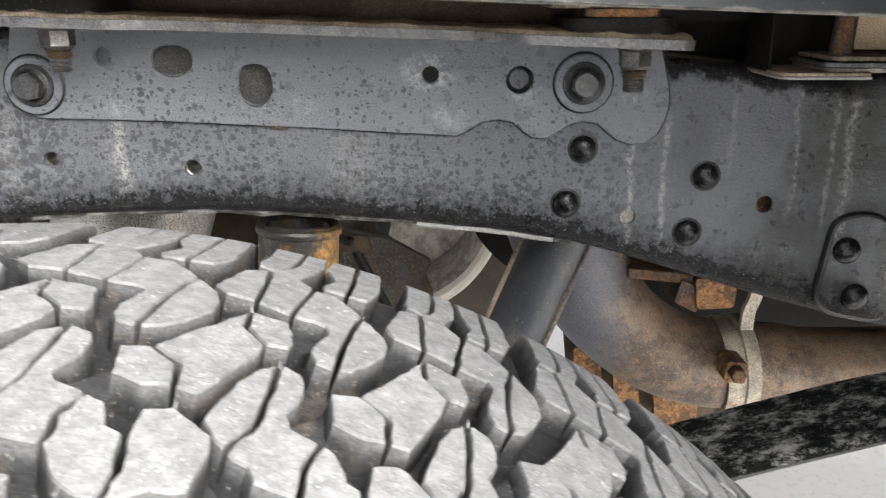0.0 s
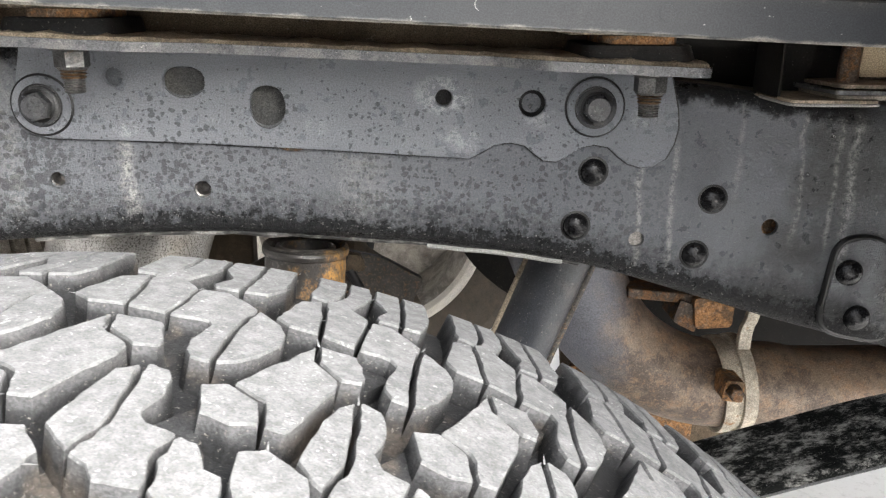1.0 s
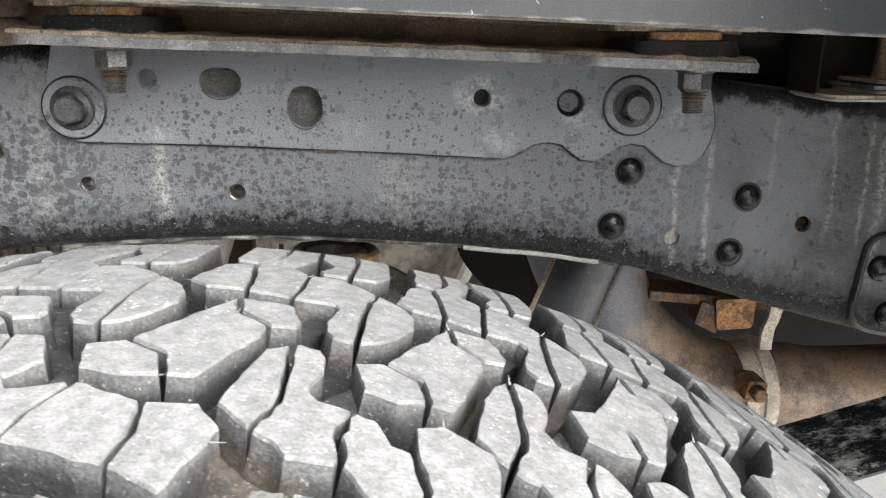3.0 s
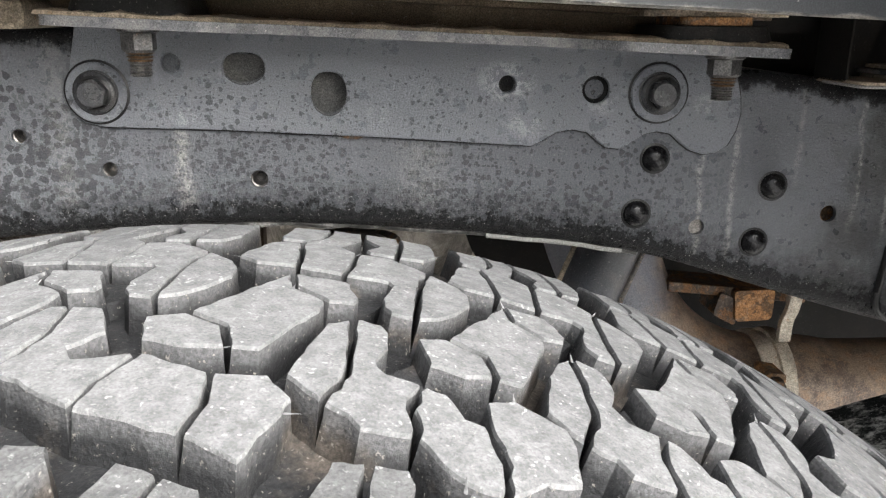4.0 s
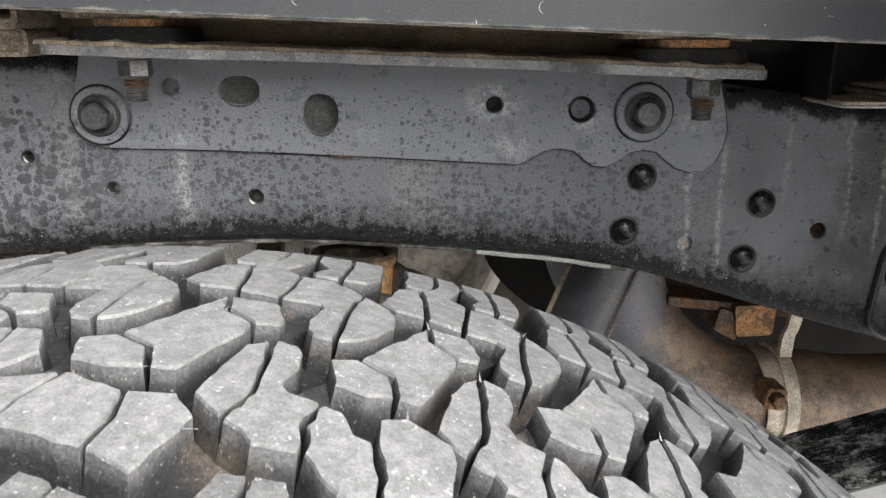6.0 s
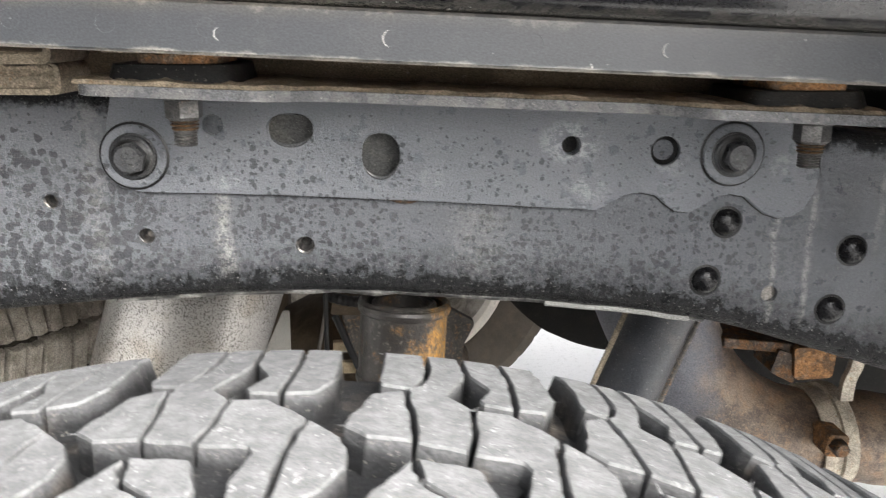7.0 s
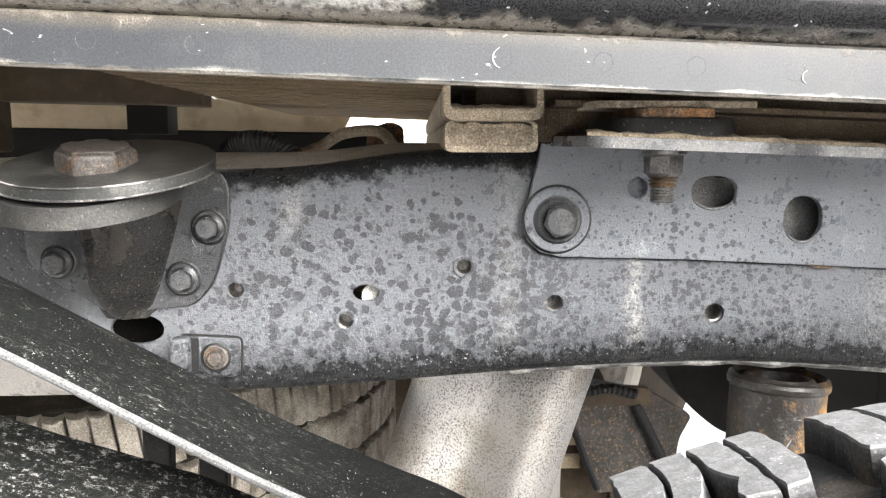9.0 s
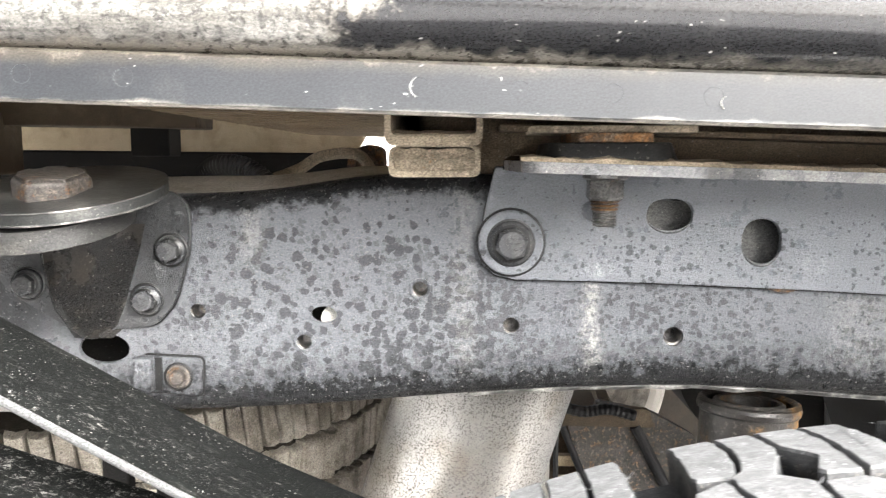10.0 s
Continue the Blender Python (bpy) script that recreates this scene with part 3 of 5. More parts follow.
def bend(points, steps=8):
    """A smooth curve through points (Catmull-Rom)."""
    p = [Vector(v) for v in points]
    p = [p[0] * 2 - p[1], *p, p[-1] * 2 - p[-2]]
    out = []
    for a, b, c, d in zip(p, p[1:], p[2:], p[3:]):
        for k in range(steps):
            t = k / steps
            out.append(0.5 * (2 * b + (c - a) * t + (2 * a - 5 * b + 4 * c - d) * t * t + (3 * b - a - 3 * c + d) * t ** 3))
    return [*out, p[-2]]


def hexagon(across, height, m, bm=None, turn=0.0):
    """A hexagon head with a chamfered crown, its base at z = 0 of m."""
    bm = bm or bmesh.new()
    r = across / 2 / math.cos(math.pi / 6)
    lo, hi, top = [], [], []
    for i in range(6):
        a = math.pi / 3 * i + turn
        lo.append(bm.verts.new(m @ Vector((r * math.cos(a), r * math.sin(a), 0))))
        hi.append(bm.verts.new(m @ Vector((r * math.cos(a), r * math.sin(a), height * 0.84))))
    ring = []
    for i in range(24):
        a = 2 * math.pi * i / 24 + turn
        ring.append(bm.verts.new(m @ Vector((across * 0.44 * math.cos(a), across * 0.44 * math.sin(a), height))))
    bm.faces.new(lo)
    for i in range(6):
        j = (i + 1) % 6
        bm.faces.new((lo[i], lo[j], hi[j], hi[i]))
        arc = [ring[(4 * i + k) % 24] for k in range(5)]
        bm.faces.new((hi[i], hi[j], *arc[::-1]))
    bm.faces.new(ring)
    return bm


FACE_OUT = Matrix.Rotation(radians(90), 4, "X")  # local z looks towards -y


def outward(x, y, z):
    return Matrix.Translation((x, y, z)) @ FACE_OUT


def bolt(parent, x, y, z, across, washer, thick=0.003, turn=0.2, name="bolt", height=None):
    """A flanged hexagon bolt in an upright sheet whose face is at y."""
    m = outward(x, y, z)
    f = across * 0.78
    h = height or across * 0.62
    bm = lathe([(f, 0), (f, thick * 0.6), (f * 0.93, thick), (across * 0.46, thick * 1.7), (0, thick * 1.7)], m @ Matrix.Translation((0, 0, thick if washer else 0)))
    hexagon(across, h, m @ Matrix.Translation((0, 0, (thick if washer else 0) + thick * 0.9)), bm, turn)
    marks = bmesh.new()
    for k in range(5):
        a = 1.25 * k + turn
        mark = m @ Matrix.Translation((across * 0.2 * math.cos(a), across * 0.2 * math.sin(a), (thick if washer else 0) + thick * 0.9 + h)) @ Matrix.Rotation(a + k, 4, "Z")
        bmesh.ops.create_cube(marks, size=1.0, matrix=mark @ Matrix.Diagonal((across * 0.15, across * 0.05, 0.0008, 1)))
    b = part(name, bm, BOLT, parent)
    part("head_mark", marks, LINE_BLACK, b)
    # black ring draws the dirt and shade round the head
    part("joint_shade_ring", lathe([(across * 0.655, 0.0), (across * 0.655, 0.0005), (across * 0.56, 0.0012), (across * 0.50, 0.0)], m @ Matrix.Translation((0, 0, (thick if washer else 0) + thick * 1.35)), 24), LINE_BLACK, b)
    if washer:
        part("washer", lathe([(0, 0), (washer, 0), (washer, thick * 0.7), (washer * 0.95, thick), (washer * 0.62, thick), (washer * 0.6, thick * 0.8), (0, thick * 0.8)], m, 40), PLATE, b)
    return b


def rivet(parent, x, y, z, r, material=None):
    prof = [(r, -0.001), (r, 0.0015)] + [(r * math.cos(a), 0.0015 + r * 0.62 * math.sin(a)) for a in (0.3, 0.6, 0.9, 1.2, 1.45)] + [(0, 0.0015 + r * 0.62)]
    return part("rivet", lathe(prof, outward(x, y, z), 24), RIVET, parent)


def between(xs, table):
    """Heights at xs from a short table of (x, z)."""
    return np.interp(xs, [a for a, _ in table], [b for _, b in table])


# ---- ground ----
bm = bmesh.new()
bmesh.ops.create_grid(bm, x_segments=8, y_segments=8, size=400)
tagged(link("ground", bm, GROUND), "pale dusty concrete ground under the vehicle", "ground", kind="structure")

bm = bmesh.new()
for x in range(-12, 12):
    box(2.5 * x, 2.5 * x + 2.46, 13.0, 13.3, 0.0, 3.6, bm)
box(-30, 30, 12.95, 13.35, 3.6, 3.75, bm)
tagged(link("backdrop_wall", bm, WHITE_WALL), "white painted panel wall far beyond the vehicle", "wall", kind="structure")

# ---- chassis rail ----
WEB, BACK = 0.590, 0.662
TOP = [(-1.3, 0.885), (-0.62, 0.902), (-0.504, 0.905), (-0.465, 0.905), (-0.43, 0.909), (-0.395, 0.916), (-0.366, 0.919), (-0.309, 0.917), (-0.1, 0.910), (0.05, 0.902), (0.162, 0.894), (0.204, 0.889), (0.247, 0.883), (0.315, 0.878), (0.42, 0.866), (1.3, 0.72)]
LOW = [(-1.3, 0.755), (-0.62, 0.756), (-0.498, 0.759), (-0.432, 0.762), (-0.358, 0.768), (-0.284, 0.774), (-0.209, 0.777), (-0.151, 0.777), (-0.096, 0.773), (-0.044, 0.770), (0.021, 0.764), (0.069, 0.758), (0.114, 0.749), (0.178, 0.729), (0.273, 0.700), (0.35, 0.681), (1.3, 0.45)]
xs = np.concatenate([np.linspace(-1.3, -0.7, 7), np.linspace(-0.68, 0.46, 77), np.linspace(0.5, 1.3, 9)])
soft = np.ones(5) / 5
tops, lows = between(xs, TOP), between(xs, LOW)
tops[2:-2], lows[2:-2] = np.convolve(tops, soft, "valid"), np.convolve(lows, soft, "valid")
ROUND = 0.013


def rail_ring(x, zt, zl, bottom):
    """The rounded edge and flange, from the web round to the back."""
    out = []
    for k in range(7):
        a = math.pi / 2 * k / 6
        y, dz = WEB + ROUND * (1 - math.cos(a)), ROUND * (1 - math.sin(a))
        out.append((y, zl + dz if bottom else zt - dz))
    out.append((BACK, zl if bottom else zt + float(np.interp(x, [-0.5, -0.40, -0.33], [0.010, 0.007, 0.0]))))
    return out


rail = thing("chassis_rail", (0, WEB, 0.8), "black painted steel chassis rail with wax spots and mud", "chassis rail")
for bottom in (False, True):
    bm = bmesh.new()
    rows = []
    for x, zt, zl in zip(xs, tops, lows):
        rows.append([bm.verts.new((x, y, z)) for y, z in rail_ring(x, zt, zl, bottom)])
    for a, b in zip(rows, rows[1:]):
        for i in range(len(a) - 1):
            f = bm.faces.new((a[i], a[i + 1], b[i + 1], b[i]))
            f.material_index = 1 if i == len(a) - 2 and not bottom else 0
    part("bottom_flange" if bottom else "top_flange", bm, (RAIL, FLANGE_DUST), rail)
outline = [(x, z + ROUND) for x, z in zip(xs, lows)] + [(x, z - ROUND) for x, z in zip(xs[::-1], tops[::-1])]
HOLES = [(-0.414, 0.826, 0.0085, 0.0055), (-0.351, 0.843, 0.006, 0.006), (-0.427, 0.808, 0.0065, 0.006), (-0.497, 0.828, 0.0055, 0.005), (-0.292, 0.819, 0.0055, 0.0055), (-0.187, 0.812, 0.0065, 0.0065),
         (0.141, 0.774, 0.006, 0.006), (0.244, 0.784, 0.0065, 0.0065), (-0.560, 0.803, 0.017, 0.010), (-0.135, 0.874, 0.0155, 0.0175), (-0.193, 0.891, 0.018, 0.013), (-0.009, 0.881, 0.006, 0.006)]
part("outer_web", plate(outline, [circle(*h, count=24) for h in HOLES], WEB, WEB + 0.004), RAIL, rail)
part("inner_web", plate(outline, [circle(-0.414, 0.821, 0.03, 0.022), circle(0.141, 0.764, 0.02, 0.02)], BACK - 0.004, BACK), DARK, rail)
for x, z in ((0.104, 0.827), (0.093, 0.785), (0.197, 0.806), (0.187, 0.762)):
    rivet(rail, x, WEB, z, 0.0098)
    # black ring paints the halo of shade round the rivet
    part("joint_shade_ring", lathe([(0.0116, 0.0), (0.0116, 0.0003), (0.0100, 0.0006), (0.0096, 0.0)], outward(x, WEB, z), 28), LINE_BLACK, rail)
part("backing", box(0.003, -0.022, WEB + 0.022, WEB + 0.026, 0.868, 0.893), HOLE_BACK, rail)
part("backing", box(-0.222, -0.112, WEB + 0.014, WEB + 0.018, 0.852, 0.909), HOLE_BACK, rail)
for x, z in ((-0.351, 0.843), (-0.427, 0.808), (-0.497, 0.828), (-0.292, 0.819), (-0.187, 0.812)):
    part("nut_insert", lathe([(0.0085, 0), (0.0085, 0.0050), (0.0062, 0.0056), (0.0050, 0.0050), (0.0044, 0.0030), (0.0047, 0.0010), (0.0042, -0.0010), (0.0040, -0.006), (0, -0.006)], outward(x, WEB + 0.008, z), 18), ZINC, rail)
# pale disc added to imitate brightness seen through the slot
part("pale_fill", plate(circle(-0.405, 0.822, 0.0125, 0.0095), [], WEB + 0.010, WEB + 0.014), PALE, rail, "pale disc imitating the brightness seen through the slot")
part("pale_fill", plate(circle(0.143, 0.7725, 0.0075, 0.0075), [], WEB + 0.005, WEB + 0.009), PLUG, rail, "pale grey plug")
part("rusty_backing", plate(circle(0.2495, 0.7815, 0.0105, 0.0105), [], WEB + 0.016, WEB + 0.019), ORANGE, rail, "orange rust inside the hole")
# welded lip along the underside
seam = [(x, WEB + 0.014, z - 0.0012) for x, z in zip(xs, lows) if -0.33 < x < 0.10]
part("weld_seam", tube([(x, y, z + 0.0016 * noise.noise((x * 90, 0, 0))) for x, y, z in seam], [0.0024 + 0.0014 * noise.noise((x * 140, 5, 0)) for x, y, z in seam], 8), LIP, rail, "pale scraped weld lip")
torn = [(x, WEB + 0.004, z - 0.0004) for x, z in zip(xs, lows) if -0.03 < x < 0.085]
part("torn_sealer", tube([(x, y, z + 0.0012 * noise.noise((x * 150, 3, 0))) for x, y, z in torn], [0.0018 + 0.0014 * noise.noise((x * 200, 8, 0)) for x, y, z in torn], 8), SCUFF, rail, "pale torn sealer under the edge")
# plate with two rivets on the forward part
part("doubler", plate(rounded([(0.292, 0.700), (0.352, 0.688), (0.354, 0.760), (0.327, 0.777), (0.300, 0.773)], 0.02), [], WEB - 0.005, WEB), RAIL, rail, bevel=0.002)
# thick black bead paints the shadow band along the doubler
edge_line = [Vector((x - 0.0008, WEB - 0.0012, z)) for x, z in rounded([(0.292, 0.700), (0.352, 0.688), (0.354, 0.760), (0.327, 0.777), (0.300, 0.773)], 0.02)]
part("joint_shade_bead", tube(edge_line + edge_line[:1], 0.0034, 8), LINE_BLACK, rail)
for x, z in ((0.309, 0.749), (0.321, 0.711)):
    rivet(rail, x, WEB - 0.005, z, 0.0105, RAIL)
# nut plate with a rusty stud at the rear
part("nut_plate", plate(rounded([(-0.533, 0.799), (-0.494, 0.797), (-0.495, 0.772), (-0.532, 0.775)], 0.004), [], WEB - 0.003, WEB), RAIL, rail, bevel=0.001)
part("stud", lathe([(0.0080, 0), (0.0080, 0.001), (0.0066, 0.0014), (0.0050, 0.001), (0.0048, 0.005), (0.004, 0.006), (0, 0.006)], outward(-0.510, WEB - 0.003, 0.785), 20), NUT_RUST, rail, "rusty stud")
# black outline for joint dirt and shade round the nut plate
frame_line = [Vector((x, WEB - 0.0006, z)) for x, z in rounded([(-0.5335, 0.7995), (-0.4935, 0.7975), (-0.4945, 0.7715), (-0.5325, 0.7745)], 0.004)]
part("joint_shade_bead", tube(frame_line + frame_line[:1], 0.0009, 6), LINE_BLACK, rail)
part("joint_shade_ring", lathe([(0.0098, 0.0), (0.0098, 0.0006), (0.0086, 0.0009), (0.0082, 0.0)], outward(-0.510, WEB - 0.003, 0.785), 24), LINE_BLACK, rail)
# solid black strip standing in for the shaded gap beside the tab
part("painted_shadow_gap", box(-0.5255, -0.5205, WEB - 0.0045, WEB, 0.776, 0.798), LINE_BLACK, rail)
part("tab", box(-0.537, -0.525, WEB - 0.012, WEB, 0.776, 0.799), RAIL, rail, bevel=0.002)
for x, z in ((-0.351, 0.843), (-0.427, 0.808)):
    part("weld_nut", lathe([(0.005, 0.0), (0.0072, 0.0), (0.0072, 0.001), (0.0065, 0.0018), (0.005, 0.0018), (0.005, 0.0)], outward(x, WEB, z), 20), RAIL, rail)

# ---- mount bracket bolted to the rail ----
PF = 0.584
RAKE = 0.0347
bracket = thing("mount_bracket", (-0.08, PF, 0.88), "dark grey steel body mount bracket bolted to the chassis rail", "bracket")
lower = [(-0.303, 0.922), (-0.309, 0.895), (-0.313, 0.872), (-0.311, 0.860), (-0.303, 0.853), (-0.290, 0.850), (-0.207, 0.848), (-0.097, 0.843), (0.010, 0.837), (0.020, 0.842), (0.028, 0.847), (0.040, 0.849), (0.051, 0.847), (0.058, 0.841), (0.065, 0.836), (0.075, 0.835), (0.084, 0.840), (0.093, 0.846), (0.103, 0.8478), (0.113, 0.846), (0.121, 0.839), (0.128, 0.834), (0.138, 0.831), (0.147, 0.832), (0.156, 0.838), (0.161, 0.848), (0.1635, 0.860), (0.162, 0.873), (0.158, 0.888), (0.153, 0.906)]
cut = [circle(-0.193, 0.891, 0.0145, 0.0105, power=0.8), circle(-0.135, 0.874, 0.0125, 0.0148, power=0.85), circle(-0.009, 0.881, 0.0062), circle(0.055, 0.8775, 0.0098), circle(-0.242, 0.894, 0.0065)]
part("back_plate", plate(dense(lower), cut, PF, WEB - 0.0003), PLATE, bracket, bevel=0.0012)
# pale half tubes paint the skylight caught on the lower hole edges
for cx, cz, rx, rz in ((-0.193, 0.891, 0.0145, 0.0105), (-0.135, 0.874, 0.0125, 0.0148)):
    part("lit_hole_rim", tube([(cx + rx * math.cos(a), PF + 0.0006, cz + rz * math.sin(a)) for a in np.linspace(-2.7, -0.45, 16)], [0.0011 * math.sin(math.pi * (k + 0.3) / 15.6) + 0.0002 for k in range(16)], 8), EDGE, bracket, "pale tube painting skylight on the hole's lower edge")
shelf = rounded([(-0.299, 0.588), (-0.293, 0.500), (-0.286, 0.492), (-0.200, 0.492), (-0.165, 0.512), (0.020, 0.514), (0.050, 0.494), (0.148, 0.492), (0.154, 0.500), (0.154, 0.588)], 0.008, 4)
part("shelf", plate(shelf, [], 0.9155, 0.9095, True, RAKE), EDGE, bracket, "dusty worn grey shelf edge", bevel=0.0012)
bm = bmesh.new()
rows = []
for x in np.linspace(-0.2935, 0.150, 190):
    zt = 0.9154 - RAKE * x
    n1, n2 = noise.noise((x * 55, 3, 1)), noise.noise((x * 180, 7, 2))
    front = np.interp(x, [-0.2, -0.165, 0.02, 0.05], [0.4945, 0.5145, 0.5165, 0.4965]) + 0.003 * abs(n2)
    high = 0.0026 + 0.0020 * max(0.0, n1 + 0.25) + 0.0012 * max(0.0, n2)
    rows.append([bm.verts.new((x, y, zt + h)) for y, h in ((front, 0.0), (front + 0.002, high * 0.7), (front + 0.010, high * (1.0 + 0.4 * n2)), (front + 0.030, high * 1.1), (0.575, high))])
for a, b in zip(rows, rows[1:]):
    for i in range(4):
        bm.faces.new((a[i], a[i + 1], b[i + 1], b[i]))
part("mud_crust", bm, CRUST, bracket, "dried brown mud lying on the shelf")
# black bead for joint dirt and the shadow gap under the plate
skirt = [Vector((x, WEB - 0.0008, z)) for x, z in dense(lower)[2:-2]]
skirt = [p for p in skirt if p.z < 0.905]
part("drain_clip", plate(circle(-0.1188, 0.8472, 0.0125, 0.0055), [], PF + 0.002, WEB - 0.0002), RUST, bracket, "rusty clip below the plate")
part("joint_shade_bead", tube([p + Vector((0.0016 if p.x > 0.15 else 0.0, 0, -0.0004)) for p in skirt], [0.0009 + 0.0005 * noise.noise(p * 120) for p in skirt], 8), LINE_BLACK, bracket, "black line of joint dirt and shade along the plate's edge")
# black rings draw the dirt and shade round each washer and flange
for x, z in ((-0.293, 0.874), (0.1005, 0.8755)):
    part("joint_shade_ring", lathe([(0.0221, 0.0), (0.0221, 0.0005), (0.0205, 0.0011), (0.0200, 0.0)], outward(x, PF, z), 40), LINE_BLACK, bracket)
    part("joint_shade_ring", lathe([(0.0153, 0.0), (0.0153, 0.0005), (0.0142, 0.0007), (0.0138, 0.0)], outward(x, PF - 0.003, z), 32), LINE_BLACK, bracket)
# black ring puts the hole's inner shade into colour
part("joint_shade_ring", lathe([(0.0099, 0.0), (0.0099, 0.0022), (0.0088, 0.0010), (0.0074, 0.0003), (0.0070, 0.0)], outward(0.055, WEB - 0.0003, 0.8775), 28), LINE_BLACK, bracket)
for x, z in ((-0.293, 0.874), (0.1005, 0.8755)):
    bolt(bracket, x, PF, z, 0.0182, 0.0205, 0.003, 0.25, height=0.0100)
for x in (-0.2445, 0.1225):
    zb = 0.9095 - RAKE * x
    m = Matrix.Translation((x, 0.525, zb)) @ Matrix.Rotation(radians(180), 4, "X")
    bm = lathe([(0, 0), (0.0125, 0), (0.0125, 0.002), (0.011, 0.003), (0, 0.003)], m, 24)
    hexagon(0.0185, 0.0125, m @ Matrix.Translation((0, 0, 0.002)), bm, 0.5)
    nut = part("nut", bm, FASTENER, bracket)
    thread = [(0, 0.012)]
    for k in range(11):
        thread += [(0.0068, 0.012 + 0.0016 * k), (0.0059, 0.0128 + 0.0016 * k)]
    part("threaded_stud", lathe(thread + [(0, 0.0295)], m, 20), FASTENER, nut, "worn threaded stud with a rusty collar")
    for k in range(3):
        h = 0.0143 + 0.0021 * k
        part("collar", lathe([(0.0070, h), (0.0084 - 0.0003 * k, h + 0.0006), (0.0070, h + 0.0013)], m, 24, closed=True), COPPER, nut, "coppery lock ring")

# ---- body mount pads ----
for x0, x1 in ((-0.282, -0.207), (0.070, 0.147)):
    mid = (x0 + x1) / 2
    zt = 0.9156 - RAKE * mid
    pad = thing("mount_pad", (mid, 0.53, zt), "black rubber body mount pad under a rusty shim", "mount pad", "body mounts")
    bm = plate(rounded([(x0, 0.502), (x1, 0.502), (x1, 0.57), (x0, 0.57)], 0.014), [], zt - 0.0015, zt + 0.0112, True)
    for v in bm.verts:
        if v.co.z > zt + 0.005:
            v.co.x += 0.10 * (mid - v.co.x)
            v.co.y += 0.003
    part("rubber_block", bm, RUBBER_PAD, pad, bevel=0.0015)
    part("shim", plate(rounded([(x0 + 0.017, 0.507), (x1 - 0.013, 0.507), (x1 - 0.013, 0.57), (x0 + 0.017, 0.57)], 0.012), [], zt + 0.0112, zt + 0.0165, True), SHIM, pad, "orange rusty steel shim", bevel=0.001)
    part("cap", plate(rounded([(x0 - 0.004, 0.514), (x1 + 0.012, 0.514), (x1 + 0.012, 0.57), (x0 - 0.004, 0.57)], 0.010), [], zt + 0.0165, zt + 0.0205, True), MUDDY, pad, "mud caked cap plate", bevel=0.001)

# ---- body sill and tub ----
def sill_z(x):
    return 0.934 - 0.037 * x


def sweep(profile, x0, x1, steps=24, close=False):
    """A profile of (y, z above the sill's lower edge) drawn out along x."""
    bm = bmesh.new()
    rows = [[bm.verts.new((x, y, sill_z(x) + z)) for y, z in profile] for x in np.linspace(x0, x1, steps)]
    for a, b in zip(rows, rows[1:]):
        for i in range(len(profile) - (0 if close else 1)):
            j = (i + 1) % len(profile)
            bm.faces.new((a[i], a[j], b[j], b[i]))
    if close:
        bm.faces.new(rows[0])
        bm.faces.new(rows[-1][::-1])
    return bm


tub = thing("tub_body", (0, 0.45, 0.95), "black vehicle tub side above a grey coated sill", "vehicle body")
part("sill", sweep([(0.446, 0.0), (0.4445, 0.0015), (0.4445, 0.023), (0.4462, 0.0245), (0.452, 0.0245), (0.452, 0.0)], -1.9, 1.0, 24, True), SILL, tub, "grey coated sill strip with dust on its lips")
arc = [(0.4525, 0.020)] + [(0.4535 - 0.024 * math.sin(a), 0.048 - 0.024 * math.cos(a)) for a in np.linspace(0.0, 1.57, 12)] + [(0.430, 0.09), (0.436, 0.18), (0.445, 0.30), (0.455, 0.42)]
part("side_panel", sweep(arc + [(0.47, 0.42), (0.47, 0.022)], -1.9, 1.0, 40, True), BODY, tub, "glossy black tub side with dried mud")
for x in (-0.562, -0.525, -0.478, -0.343, -0.298, -0.256, -0.211, -0.127, -0.06, 0.02, 0.105, 0.19):
    part("plug", lathe([(0.0046, -0.0002), (0.0046, 0.00005), (0.0044, 0.0003), (0.0040, 0.00005), (0, 0.00005)], outward(x, 0.4447, sill_z(x) + 0.0125), 20), SILL, tub)
for x, dz, r in ((-0.343, 0.0125, 0.0047), (-0.127, 0.0115, 0.004), (-0.205, 0.010, 0.003), (0.005, 0.012, 0.0035)):
    ring = [(x - r * math.cos(a), sill_z(x) + dz + r * math.sin(a)) for a in np.linspace(-1.3, 1.3, 9)]
    ring += [(x - 0.85 * r * math.cos(a), sill_z(x) + dz + 0.95 * r * math.sin(a)) for a in np.linspace(1.2, -1.2, 9)]
    part("scuff", plate(ring, [], 0.4438, 0.4446), SCUFF, tub, "pale chalky crescent scuff")
# floor of the tub, ribbed
ribs = [(0.47, 0.019)]
for k in range(24):
    y = 0.478 + 0.045 * k
    ribs += [(y, 0.0135), (y + 0.026, 0.0135), (y + 0.029, 0.0235), (y + 0.042, 0.0235)]
part("floor", sweep(ribs + [(1.563, 0.0235), (1.563, 0.06), (0.47, 0.06)], -0.60, 1.0, 2, True), FLOOR, tub, "ribbed tub floor underside caked in pale mud")
part("raised_floor", sweep([(0.47, 0.056), (1.563, 0.056), (1.563, 0.075), (0.47, 0.075)], -1.9, -0.603, 2, True), UNDER, tub, "raised rear floor underside in shade")
part("far_panel", plate([(-1.4, 0.90), (-0.540, 0.90), (-0.487, 1.00), (-1.4, 1.00)], [], 1.58, 1.60), TAN, tub, "mud coated far inner panel")
part("far_side", box(-1.9, 1.0, 1.62, 1.64, 0.985, 1.40), BODY, tub)
